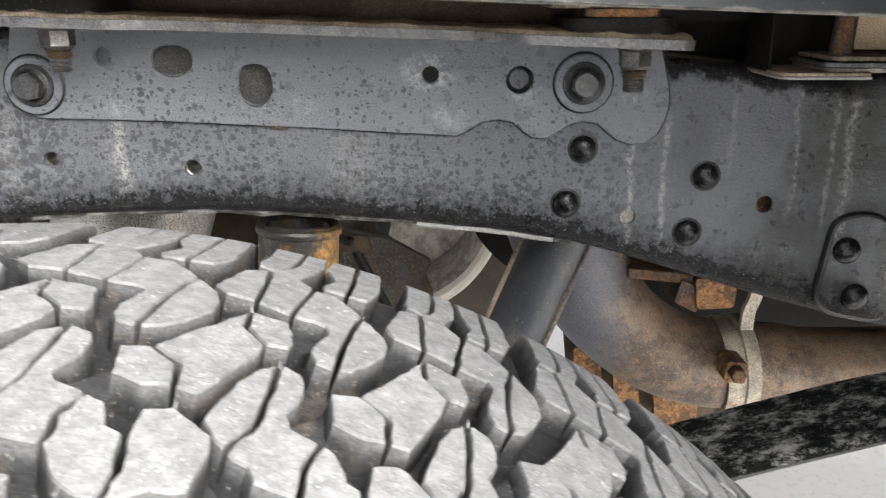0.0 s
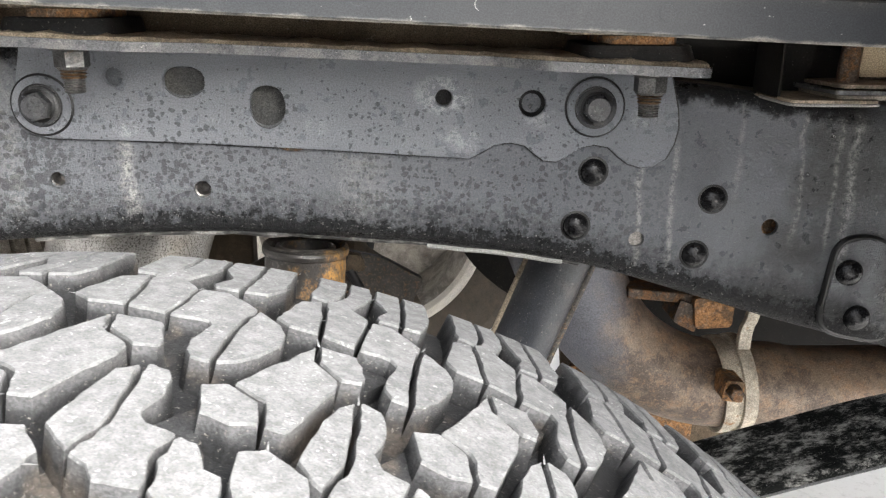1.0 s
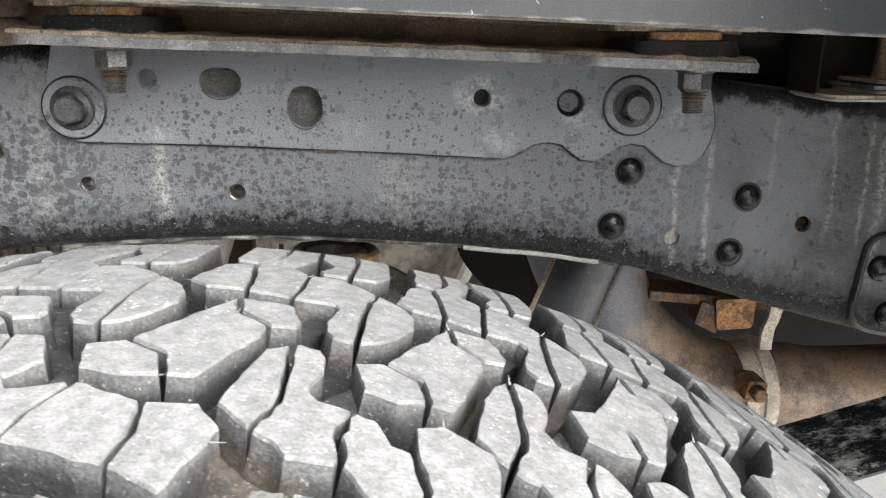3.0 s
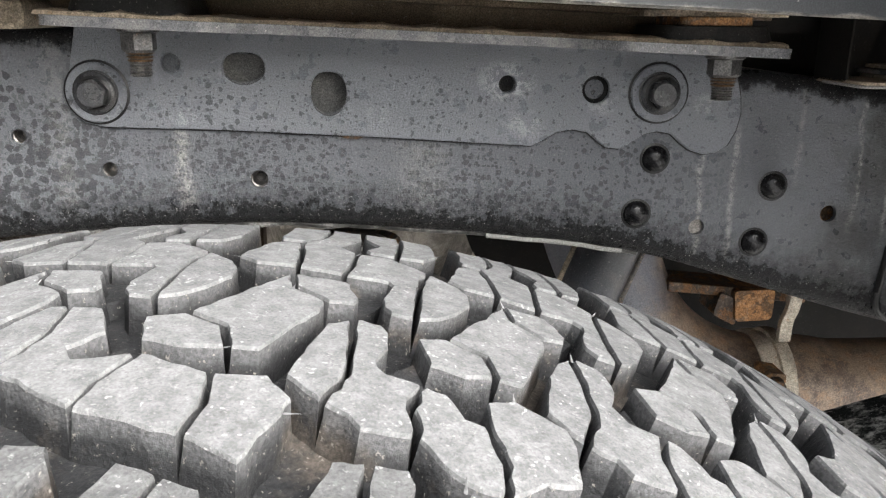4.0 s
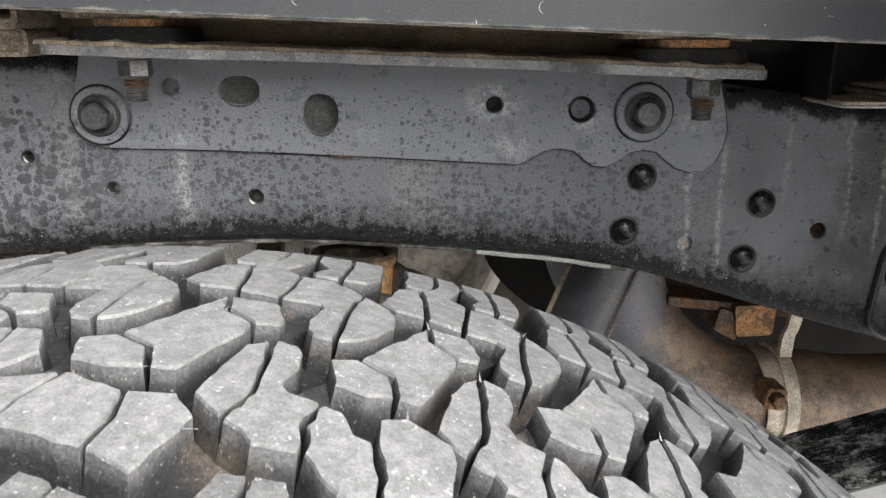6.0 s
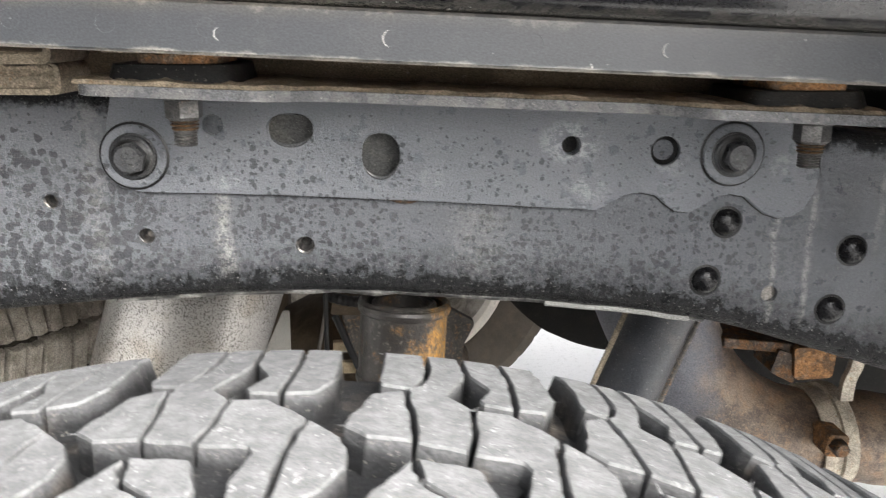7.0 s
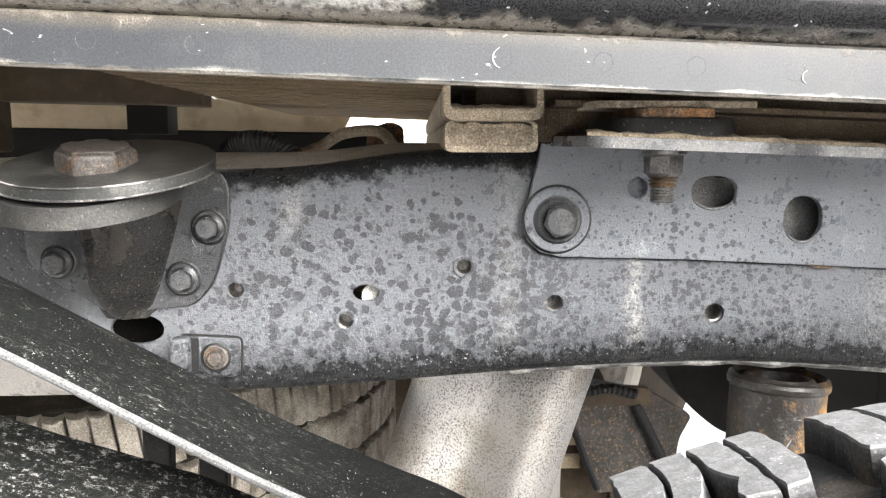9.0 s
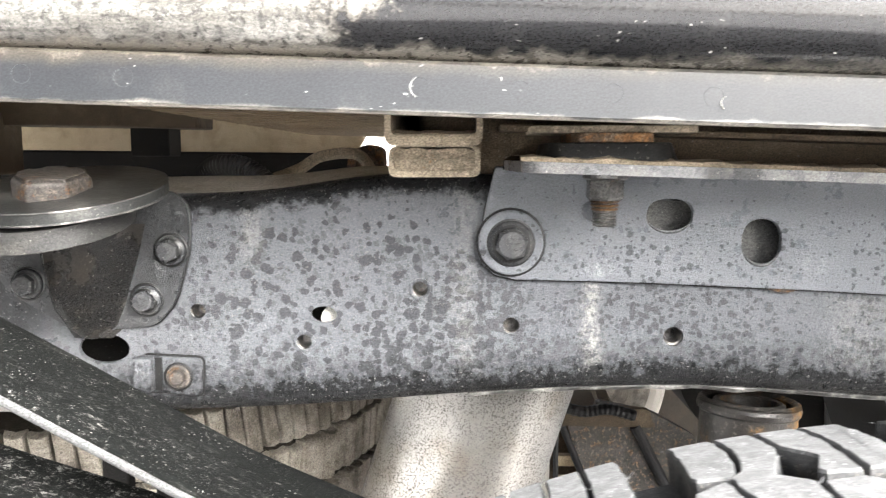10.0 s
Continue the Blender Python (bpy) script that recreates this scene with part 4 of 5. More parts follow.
# unseen walls added to shade the rail's forward and rear ends
part("added_shade_wall", box(0.42, 2.2, -0.10, 0.555, 0.70, 1.75), DARK, tub, "unseen wall added ahead of the wheel for shade", bevel=0.03)
part("added_shade_wall", box(-2.2, -0.690, -0.40, 0.425, 0.70, 1.75), DARK, tub, "unseen wall added behind the wheel for shade", bevel=0.03)
part("added_shade_wall", box(0.32, 0.417, -0.10, 0.25, 0.86, 1.75), DARK, tub, "unseen wall added ahead of the wheel for shade", bevel=0.03)
# unseen front body, added to keep light off the forward parts
part("added_front_wall", box(0.62, 2.2, 0.02, 1.75, 0.68, 1.75), DARK, tub, "unseen body added to close and shade the front", bevel=0.04)

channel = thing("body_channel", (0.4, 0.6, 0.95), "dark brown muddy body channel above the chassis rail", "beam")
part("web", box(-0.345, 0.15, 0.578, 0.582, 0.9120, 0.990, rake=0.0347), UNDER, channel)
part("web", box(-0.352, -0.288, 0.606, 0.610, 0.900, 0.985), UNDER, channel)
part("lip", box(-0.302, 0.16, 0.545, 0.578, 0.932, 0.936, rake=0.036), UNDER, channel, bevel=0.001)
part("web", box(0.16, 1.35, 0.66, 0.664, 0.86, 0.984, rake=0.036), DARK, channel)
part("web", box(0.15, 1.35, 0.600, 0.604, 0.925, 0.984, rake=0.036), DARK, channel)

# ---- cross tube ----
tube_thing = thing("cross_tube", (-0.34, 0.9, 0.93), "muddy open ended steel cross tube under the tub", "cross member")
outer = rounded([(-0.3665, 0.934), (-0.3125, 0.934), (-0.3125, 0.9565), (-0.3665, 0.9565)], 0.006)
part("tube", plate(outer, [rounded([(-0.3630, 0.9395), (-0.3160, 0.9395), (-0.3160, 0.955), (-0.3630, 0.955)], 0.004)], 0.520, 1.50), MUDDY, tube_thing)
part("channel", plate(rounded([(-0.3655, 0.9165), (-0.3135, 0.9165), (-0.3135, 0.934), (-0.3655, 0.934)], 0.005), [rounded([(-0.3625, 0.920), (-0.3165, 0.920), (-0.3165, 0.9335), (-0.3625, 0.9335)], 0.004)], 0.532, 1.50), MUDDY, tube_thing, "mud packed lower channel")
part("end_cap", box(-0.365, -0.314, 1.10, 1.11, 0.938, 0.9555), DARK, tube_thing)
for name, x0, x1, y0, z0, z1 in (("mud_plug", -0.3628, -0.3162, 0.536, 0.9195, 0.9335), ("mud_plug", -0.3632, -0.3158, 0.523, 0.9385, 0.9425)):
    bm = bmesh.new()
    rows = []
    for x in np.linspace(x0, x1, 30):
        n1, n2 = noise.noise((x * 90, z0 * 50, 1)), noise.noise((x * 260, z0 * 50, 4))
        front, high = y0 + 0.003 * n1, z1 + 0.0018 * n1 + 0.0009 * n2
        rows.append([bm.verts.new(p) for p in ((x, front, z0), (x, front - 0.0015, (z0 + high) / 2), (x, front + 0.001, high - 0.001), (x, front + 0.006, high), (x, front + 0.05, high + 0.001))])
    for a, b in zip(rows, rows[1:]):
        for k in range(4):
            bm.faces.new((a[k], a[k + 1], b[k + 1], b[k]))
    part(name, bm, MUDDY, tube_thing, "caked dry mud")

# ---- wheel ----
WX, WY, WZ, R = -0.166, 0.2065, 0.4234, 0.4345
DEEP = 0.0115


def crown(v):
    """Radius of the tread at v metres from its middle."""
    y = v - 0.0155
    return R - 0.994 * y * y - max(0.0, abs(v) - 0.105) ** 2 * 12.0


def on_tyre(u, v, sink, pitch_mid=0.0):
    """A point at arc u, across v, sunk below the tread, on a wheel at the origin with its axle along y."""
    a = u / R
    r = crown(v) - sink
    return Vector((r * math.sin(a), v, r * math.cos(a)))


LUG_A = [
    [(-22, -43), (-19, -35), (-11, -20), (-6, -20), (-5.5, -36), (-8, -45), (-12, -53)],
    [(-6, -20), (3, -22), (8, -35), (2, -43), (5, -47), (18.5, -44.5), (12.5, -58), (10, -67), (-12, -53), (-8, -45), (-5.5, -36)],
    [(18.5, -44.5), (35.5, -51.5), (36, -64), (33.5, -75), (10, -67), (12.5, -58)],
    [(35.5, -51.5), (48, -51), (54, -60), (53.5, -65), (46, -81.5), (33.5, -75), (36, -64)],
]
LUG_A_SHORT = [
    [(-13.5, -24), (-5.8, -19), (-5.5, -34.5), (-5.7, -48), (-10.2, -56.5), (-11.5, -61), (-16, -57.5), (-21.7, -51.5), (-21.5, -47), (-17, -32)],
    [(-5.8, -19), (-3, -18.5), (3.4, -20.7), (6.2, -26), (6, -33), (2.8, -41), (5.8, -46), (16, -49), (11.8, -59), (13.5, -65.5), (13, -69), (5.7, -69.3), (-1, -68.5), (-4.2, -64), (-11.5, -61), (-10.2, -56.5), (-5.7, -48), (-5.5, -34.5)],
    [(16, -49), (21.3, -50.8), (26.5, -58.5), (31, -60.5), (34.8, -73), (34, -82), (27.8, -82), (20.3, -77.3), (14.8, -72.6), (13, -69), (13.5, -65.5), (11.8, -59)],
    [(31, -60.5), (31.5, -51), (39.9, -47.7), (45.5, -50.4), (53.8, -55.2), (56.3, -62.5), (54.1, -74.5), (45, -77), (36.4, -81.8), (34, -82), (34.8, -73)],
]
LUG_B = [
    [(13, -26), (23, -23), (34, -29.5), (36.5, -41), (27, -42), (16, -39)],
    [(23, -23), (34, -7), (45.5, 11), (47, -1), (57, -10), (56, -17), (44, -41.5), (36.5, -41), (34, -29.5)],
    [(45.5, 11), (62, 8), (66, -5), (64.5, -9.5), (57, -10), (47, -1)],
]
LUG_S = [
    [(-8, -78), (2, -77), (1, -90), (0, -104), (0, -130), (-13, -130), (-13, -104), (-13, -91)],
    [(2, -77), (12, -78), (13.5, -82), (9.5, -92), (14, -105), (14, -130), (0, -130), (0, -104), (1, -90)],
]
LUG_T = [
    [(24, -81), (33, -85), (29, -97), (28, -108), (28, -130), (16, -130), (16, -106), (18, -96)],
    [(33, -85), (42, -88), (43.5, -92), (42, -104), (42, -130), (28, -130), (28, -108), (29, -97)],
]


LUG_C = [
    [(27, 26), (33, 49), (44, 54), (45.5, 33), (45.5, 18), (33, 20)],
    [(44, 54), (50, 60), (64, 43), (61.5, 24), (60.5, 14), (45.5, 18), (45.5, 33)],
    [(64, 43), (74, 43), (87, 30), (84, 20), (82.3, 4), (81.3, -14.8), (73.5, -13), (71.2, -9), (71, -2.5), (74.5, 9.5), (72.5, 12.5), (60.5, 14), (61.5, 24)],
    [(87, 30), (96, 19), (98.5, 11), (98, 4), (93, -6), (88, -12), (81.3, -14.8), (82.3, 4), (84, 20)],
]
# low bars that tie the blocks together at the groove floor
TIE_A = [[(0, -40), (9, -31), (15, -24), (19, -40), (24, -47), (4, -50)]]
TIE_C = [[(76, 12), (71, 2), (63, -5), (58, 8), (56, 17), (74, 15)]]


def turned(lug):
    return [[(79 - u, -31 - v) for u, v in piece] for piece in lug]


def inset(poly, d):
    """A polygon moved in by d (or out, for minus)."""
    n = len(poly)
    area = sum(poly[i][0] * poly[(i + 1) % n][1] - poly[(i + 1) % n][0] * poly[i][1] for i in range(n))
    if area < 0:
        poly = poly[::-1]
    out = []
    for i in range(n):
        a, p, b = Vector(poly[i - 1]), Vector(poly[i]), Vector(poly[(i + 1) % n])
        d1, d2 = (p - a).normalized(), (b - p).normalized()
        n1, n2 = Vector((-d1.y, d1.x)), Vector((-d2.y, d2.x))
        k = max(0.45, 1 + n1.dot(n2))
        out.append(p + (n1 + n2) * (d / k))
    return out


def lug_mesh(name, lug, scale, seed, face, low=0.0):
    """One tread block cut by its sipes, in millimetres of arc and width, as a mesh."""
    rng = random.Random(seed)
    bm = bmesh.new()
    mid = sum(u for piece in lug for u, _ in piece) / sum(len(p) for p in lug) - 22
    jit = {}
    for piece in lug:
        fixed = []
        for u, v in piece:
            key = (round(u, 1), round(v, 1))
            if key not in jit:
                jit[key] = (rng.uniform(-0.5, 0.5), rng.uniform(-0.5, 0.5))
            fixed.append(((u * scale + jit[key][0]), v + 15.5 + jit[key][1]))
        # long edges get a middle point, so that outlines are not ruled lines
        fine = []
        for i, p in enumerate(fixed):
            q = fixed[(i + 1) % len(fixed)]
            cuts = max(1, round(math.dist(p, q) / 3.2))
            for c in range(cuts):
                f = c / cuts
                a, b = p[0] + (q[0] - p[0]) * f, p[1] + (q[1] - p[1]) * f
                wave = Vector((a * 0.11, b * 0.11, seed * 1.7))
                chip = 0.28 if rng.random() < 0.8 else 0.7
                fine.append((a + 0.55 * noise.noise(wave) + rng.uniform(-chip, chip), b + 0.55 * noise.noise(wave + Vector((9, 0, 0))) + rng.uniform(-chip, chip)) if c else p)
        rings = []
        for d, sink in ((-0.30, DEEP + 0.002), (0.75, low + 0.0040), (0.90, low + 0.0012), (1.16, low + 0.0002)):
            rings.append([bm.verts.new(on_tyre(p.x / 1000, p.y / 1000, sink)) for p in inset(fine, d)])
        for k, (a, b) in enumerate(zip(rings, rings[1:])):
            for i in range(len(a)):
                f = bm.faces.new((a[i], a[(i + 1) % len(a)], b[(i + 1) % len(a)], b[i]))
                # side walls take the groove rubber, which carries painted shade
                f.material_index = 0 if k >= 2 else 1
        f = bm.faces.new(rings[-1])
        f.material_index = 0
        f.smooth = False
    # moulding hairs left at a few corners
    for _ in range(0 if low else 2):
        piece = rng.choice(lug)
        u, v = piece[rng.randrange(len(piece))]
        cu, cv = sum(p[0] for p in piece) / len(piece), sum(p[1] for p in piece) / len(piece)
        d = Vector((u - cu, v - cv)).normalized()
        uu, vv = u * scale, v + 15.5
        tip = on_tyre((uu + d.x * rng.uniform(0.8, 3.2)) / 1000, (vv + d.y * rng.uniform(0.8, 3.2)) / 1000, rng.uniform(-0.0012, 0.0003))
        base = [bm.verts.new(on_tyre((uu - d.x * 1.0 + 0.42 * math.cos(a)) / 1000, (vv - d.y * 1.0 + 0.42 * math.sin(a)) / 1000, 0.0008)) for a in (0, 1.57, 3.14, 4.71)]
        top = bm.verts.new(tip)
        for k in range(4):
            bm.faces.new((base[k], base[(k + 1) % 4], top))
    for f in bm.faces:
        f.smooth = len(f.verts) < 5
    bmesh.ops.recalc_face_normals(bm, faces=bm.faces[:])
    for e in bm.edges:
        if len(e.link_faces) == 2 and e.calc_face_angle(0.0) > 0.6:
            e.smooth = False
    me = bpy.data.meshes.new(name)
    bm.to_mesh(me)
    bm.free()
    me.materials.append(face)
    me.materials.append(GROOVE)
    return me


AXLE_Y = Matrix.Rotation(radians(-90), 4, "X")  # local z to +y


def carcass(bm_count=160):
    half = 0.124
    prof = [(0.225, -0.118), (0.235, -0.140), (0.29, -0.152), (0.35, -0.150), (0.395, -0.137)]
    prof += [(crown(v) - DEEP, v) for v in np.linspace(-half, half, 27)]
    prof += [(0.395, 0.137), (0.35, 0.150), (0.29, 0.152), (0.235, 0.140), (0.225, 0.118)]
    return lathe(prof, AXLE_Y, bm_count)


def rim_mesh():
    return lathe([(0.225, -0.118), (0.218, -0.120), (0.212, -0.105), (0.19, -0.08), (0.185, 0.06), (0.21, 0.10), (0.218, 0.12), (0.225, 0.118), (0.20, 0.06), (0.178, 0.0), (0.176, -0.07), (0.09, -0.085), (0.07, -0.10), (0, -0.10)], AXLE_Y, 64)


wheel = thing("wheel", (WX, WY, WZ), "road wheel with a worn dusty mud terrain tyre", "wheel", "wheels")
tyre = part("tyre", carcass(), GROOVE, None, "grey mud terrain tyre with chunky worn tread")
tyre.parent = wheel
rim = part("rim", rim_mesh(), RIM, None)
rim.parent = wheel

# ---- springs, axle, dampers ----
def leaf(name, path, y0, y1, thick, parent, label=""):
    """A flat spring leaf drawn along (x, z) points of its upper side."""
    bm = bmesh.new()
    pts = bend([(x, 0, z) for x, z in path], 6)
    rows = []
    r = thick * 0.45
    for i, p in enumerate(pts):
        d = (pts[min(i + 1, len(pts) - 1)] - pts[max(i - 1, 0)]).normalized()
        nrm = Vector((-d.z, 0, d.x))
        ring = []
        for cy, cz, a0 in ((y1 - r, -r, 0), (y1 - r, -thick + r, -90), (y0 + r, -thick + r, -180), (y0 + r, -r, -270)):
            for k in range(4):
                a = radians(90 + a0 - 30 * k)
                q = p + nrm * (cz + r * math.sin(a))
                ring.append(bm.verts.new((q.x, cy + r * math.cos(a), q.z)))
        rows.append(ring)
    for a, b in zip(rows, rows[1:]):
        for i in range(len(a)):
            bm.faces.new((a[i], a[(i + 1) % len(a)], b[(i + 1) % len(a)], b[i]))
    bm.faces.new(rows[0])
    bm.faces.new(rows[-1][::-1])
    return part(name, bm, SPRING, parent, label)


spring = thing("leaf_spring", (WX, 0.49, 0.5), "black leaf spring pack spattered with pale mud", "leaf spring")
MAIN = [(-0.80, 0.952), (-0.70, 0.899), (-0.60, 0.8455), (-0.549, 0.8180), (-0.519, 0.8015), (-0.488, 0.7845), (-0.457, 0.7675), (-0.425, 0.7520), (-0.394, 0.7385), (-0.350, 0.718), (-0.25, 0.655)]
FORE = [(0.10, 0.612), (0.173, 0.638), (0.253, 0.662), (0.323, 0.680), (0.50, 0.715)]
leaf("main_leaf", MAIN + [(-0.166, 0.60), (0.02, 0.575)] + FORE + [(0.75, 0.75)], 0.452, 0.523, 0.0098, spring)
leaf("helper_leaf", [(-0.72, 0.805), (-0.614, 0.768), (-0.583, 0.757), (-0.552, 0.747), (-0.521, 0.737), (-0.49, 0.7255), (-0.38, 0.672), (-0.27, 0.60), (-0.166, 0.572), (0.0, 0.552), (0.10, 0.575)], 0.452, 0.530, 0.012, spring)
part("pack", box(-0.24, -0.09, 0.447, 0.535, 0.46, 0.562), SPRING, spring, bevel=0.006)

edge = [Vector((p.x - 0.0030, 0.4535, p.z - 0.0062)) for p in bend([(x, 0, z) for x, z in MAIN], 6)]
part("pale_edge", tube(edge, 0.0030, 12), PALE_EDGE, spring, "pale lower edge")

edge = [Vector((p.x + 0.003, 0.4535, p.z - 0.0084)) for p in bend([(x, 0, z) for x, z in FORE], 6)]
part("pale_edge", tube(edge, 0.0014, 8), PALE_EDGE, spring, "pale lower edge")

axle = thing("rear_axle", (WX, 1.0, WZ), "dark grimy beam axle with a round differential housing", "axle")
part("tube", lathe([(0, 0.30), (0.045, 0.30), (0.045, 1.84), (0, 1.84)], Matrix.Translation((WX, 0, WZ)) @ AXLE_Y, 28), DARK, axle)
part("differential", lathe([(0, -0.17), (0.06, -0.165), (0.12, -0.13), (0.155, -0.06), (0.165, 0.0), (0.165, 0.03), (0.18, 0.03), (0.18, 0.045), (0.15, 0.06), (0.11, 0.12), (0.05, 0.15), (0, 0.15)], Matrix.Translation((WX, 1.215, WZ)) @ Matrix.Rotation(radians(90), 4, "Y"), 32), UNDER, axle, "mud caked differential housing")

cover = [(-0.196, 0.605), (-0.118, 0.606), (-0.060, 0.500), (-0.160, 0.490)]
part("cover", plate(rounded(cover, 0.006), [], 1.024, 1.034), COVER, axle, "grimy housing cover with a rust streak", bevel=0.002)
for a, b, r in (((-0.203, 1.016, 0.606), (-0.160, 1.016, 0.500), 0.0045), ((-0.116, 1.016, 0.607), (-0.060, 1.016, 0.496), 0.0068)):
    part("cover_bar", tube([a, b], r, 12), CABLE, axle, "round black bar")
part("cover_flange", plate(rounded([(-0.208, 0.608), (-0.205, 0.629), (-0.150, 0.632), (-0.100, 0.628), (-0.094, 0.606)], 0.005), [], 1.012, 1.022), UNDER, axle, "grimy top flange", bevel=0.002)
pts = bend([(-0.215, 1.008, 0.636), (-0.180, 1.008, 0.627), (-0.150, 1.008, 0.630), (-0.118, 1.008, 0.622)], 10)
part("ribbed_hose", tube(pts, [0.0062 + 0.001 * (k % 2) for k in range(len(pts))], 12), CABLE, axle)
part("bracket", plate(rounded([(-0.150, 0.612), (-0.074, 0.596), (-0.016, 0.563), (-0.032, 0.531), (-0.040, 0.47), (-0.150, 0.47)], 0.008), [], 1.10, 1.112), COVER, axle, "grimy brown bracket plate", bevel=0.003)
stay = thing("brake_line_stay", (-0.212, 1.0, 0.52), "thin black twin bar brake line stay beside the axle", "stay")
part("bar", tube([(-0.2125, 1.0, 0.66), (-0.2125, 1.0, 0.58), (-0.2115, 1.0, 0.46)], 0.0032, 8), CABLE, stay)
part("bar", tube([(-0.2125, 1.0, 0.62), (-0.2190, 1.0, 0.585), (-0.2280, 1.0, 0.54), (-0.2200, 1.0, 0.50)], 0.0024, 8), DULL, stay)
part("rung", box(-0.208, -0.180, 1.035, 1.045, 0.548, 0.562), TAN, stay, "muddy rung", bevel=0.001)
part("rung", box(-0.206, -0.178, 1.035, 1.045, 0.518, 0.534), TAN, stay, "muddy rung", bevel=0.001)
part("joint", lathe([(0, 0), (0.008, 0), (0.009, 0.003), (0.009, 0.009), (0.006, 0.012), (0, 0.012)], outward(-0.2280, 0.998, 0.512), 16), ZINC, stay, "pale line joint")
clip = thing("spring_clip", (-0.51, 0.56, 0.70), "dark steel spring rebound clip beside the leaf pack", "clip")
part("post", box(-0.545, -0.528, 0.545, 0.556, 0.655, 0.775), DARK, clip, bevel=0.002)
part("post", box(-0.512, -0.495, 0.545, 0.556, 0.640, 0.770), DARK, clip, bevel=0.002)
part("pin", tube([(-0.55, 0.55, 0.70), (-0.49, 0.55, 0.69)], 0.006, 10), DARK, clip)

bump = thing("bump_stop", (-0.122, 0.655, 0.70), "rusty cup shaped steel bump stop mount", "bump stop")
CUP_AT = Matrix.Translation((-0.1195, 0.638, 0.7478)) @ Matrix.Rotation(radians(3), 4, "Y") @ Matrix.Rotation(radians(-4), 4, "X") @ Matrix.Diagonal((0.94, 0.94, 1.0, 1.0)) @ Matrix.Translation((0, 0, -0.760))
cup = [(0.020, 0.745), (0.0305, 0.745), (0.0315, 0.766), (0.0345, 0.7675), (0.0372, 0.7660), (0.0378, 0.7635), (0.0372, 0.7605), (0.0355, 0.7590), (0.0352, 0.756), (0.0352, 0.712), (0.0365, 0.709), (0.0365, 0.705), (0.035, 0.702), (0.034, 0.690), (0.028, 0.672), (0.020, 0.660), (0, 0.655)]
part("cup", lathe(cup, CUP_AT, 48), CUP, bump)
part("rim", lathe([(0.0316, 0.7662), (0.0345, 0.7690), (0.0368, 0.7674), (0.0345, 0.7664)], CUP_AT, 48, closed=True), CUP, bump, "rubbed rusty rim")
part("sleeve", lathe([(0.0215, 0.742), (0.0215, 0.7665), (0.0235, 0.7675), (0.0262, 0.7660), (0.0262, 0.742)], CUP_AT, 40), CUP, bump, "rusty inner sleeve")
part("spigot", lathe([(0.0, 0.757), (0.020, 0.757), (0.020, 0.740), (0, 0.740)], CUP_AT, 24), DARK, bump)
part("band", lathe([(0.0353, 0.7105), (0.0368, 0.7095), (0.0372, 0.707), (0.0368, 0.7045), (0.0353, 0.7035)], CUP_AT, 48, closed=True), CUP, bump)

damper = thing("shock_absorber", (0.07, 0.66, 0.55), "dark grey telescopic shock absorber, leaning", "shock absorber")
part("body", tube([(0.139, 0.715, 0.80), (0.1015, 0.705, 0.712), (0.073, 0.697, 0.645), (-0.005, 0.675, 0.46)], 0.0295, 28), paint("damper_paint", (0.022, 0.025, 0.031), (0.05, 0.054, 0.062), 0.30, 0.35, (0.14, 0.125, 0.11), 0.4), damper)
part("seam", tube([(0.1065, 0.711, 0.80), (0.069, 0.701, 0.712), (0.0405, 0.693, 0.645), (-0.0085, 0.678, 0.53)], 0.0030, 8), MUDDY, damper, "pale rubbed weld seam")
part("seam", tube([(0.1665, 0.700, 0.80), (0.129, 0.690, 0.712), (0.1005, 0.682, 0.645), (0.0515, 0.667, 0.53)], 0.0034, 8), COVER, damper, "brown grimy weld seam")
part("eye", lathe([(0.0, -0.03), (0.026, -0.03), (0.026, 0.03), (0.0, 0.03)], Matrix.Translation((-0.012, 0.672, 0.44)) @ AXLE_Y, 24), DARK, damper)

# ---- exhaust ----
exhaust = thing("exhaust_pipe", (0.3, 0.8, 0.57), "rusty brown steel exhaust pipe with a clamp", "exhaust")
path = bend([(0.095, 0.79, 0.86), (0.108, 0.79, 0.77), (0.124, 0.79, 0.705), (0.148, 0.79, 0.650), (0.182, 0.79, 0.606), (0.226, 0.79, 0.573), (0.28, 0.79, 0.5545), (0.35, 0.79, 0.550), (0.45, 0.79, 0.5445), (1.0, 0.79, 0.56)], 8)
wide = [float(np.interp(p.z, [0.55, 0.60, 0.65, 0.71, 0.80], [0.0475, 0.0485, 0.052, 0.057, 0.059])) if p.x < 0.30 else 0.0475 for p in path]
part("pipe", tube(path, wide, 40), EXHAUST, exhaust)
CL = Matrix.Translation((0.310, 0.79, 0.5525)) @ Matrix.Rotation(radians(86), 4, "Y")
part("clamp", lathe([(0.0478, -0.016), (0.0525, -0.017), (0.0535, -0.012), (0.0530, -0.005), (0.0500, -0.004), (0.0500, 0.002), (0.0535, 0.003), (0.0540, 0.012), (0.0525, 0.017), (0.0478, 0.016)], CL, 40), CLAMP, exhaust, "corroded pale band clamp")
part("clamp_lug", plate(rounded([(0.280, 0.566), (0.302, 0.563), (0.303, 0.586), (0.283, 0.588)], 0.004), [], 0.722, 0.752), ORANGE, exhaust, "rusty clamp lug", bevel=0.002)
part("clamp_bolt", hexagon(0.014, 0.012, Matrix.Translation((0.291, 0.722, 0.577)) @ FACE_OUT), RUST, exhaust, "rusty clamp bolt")
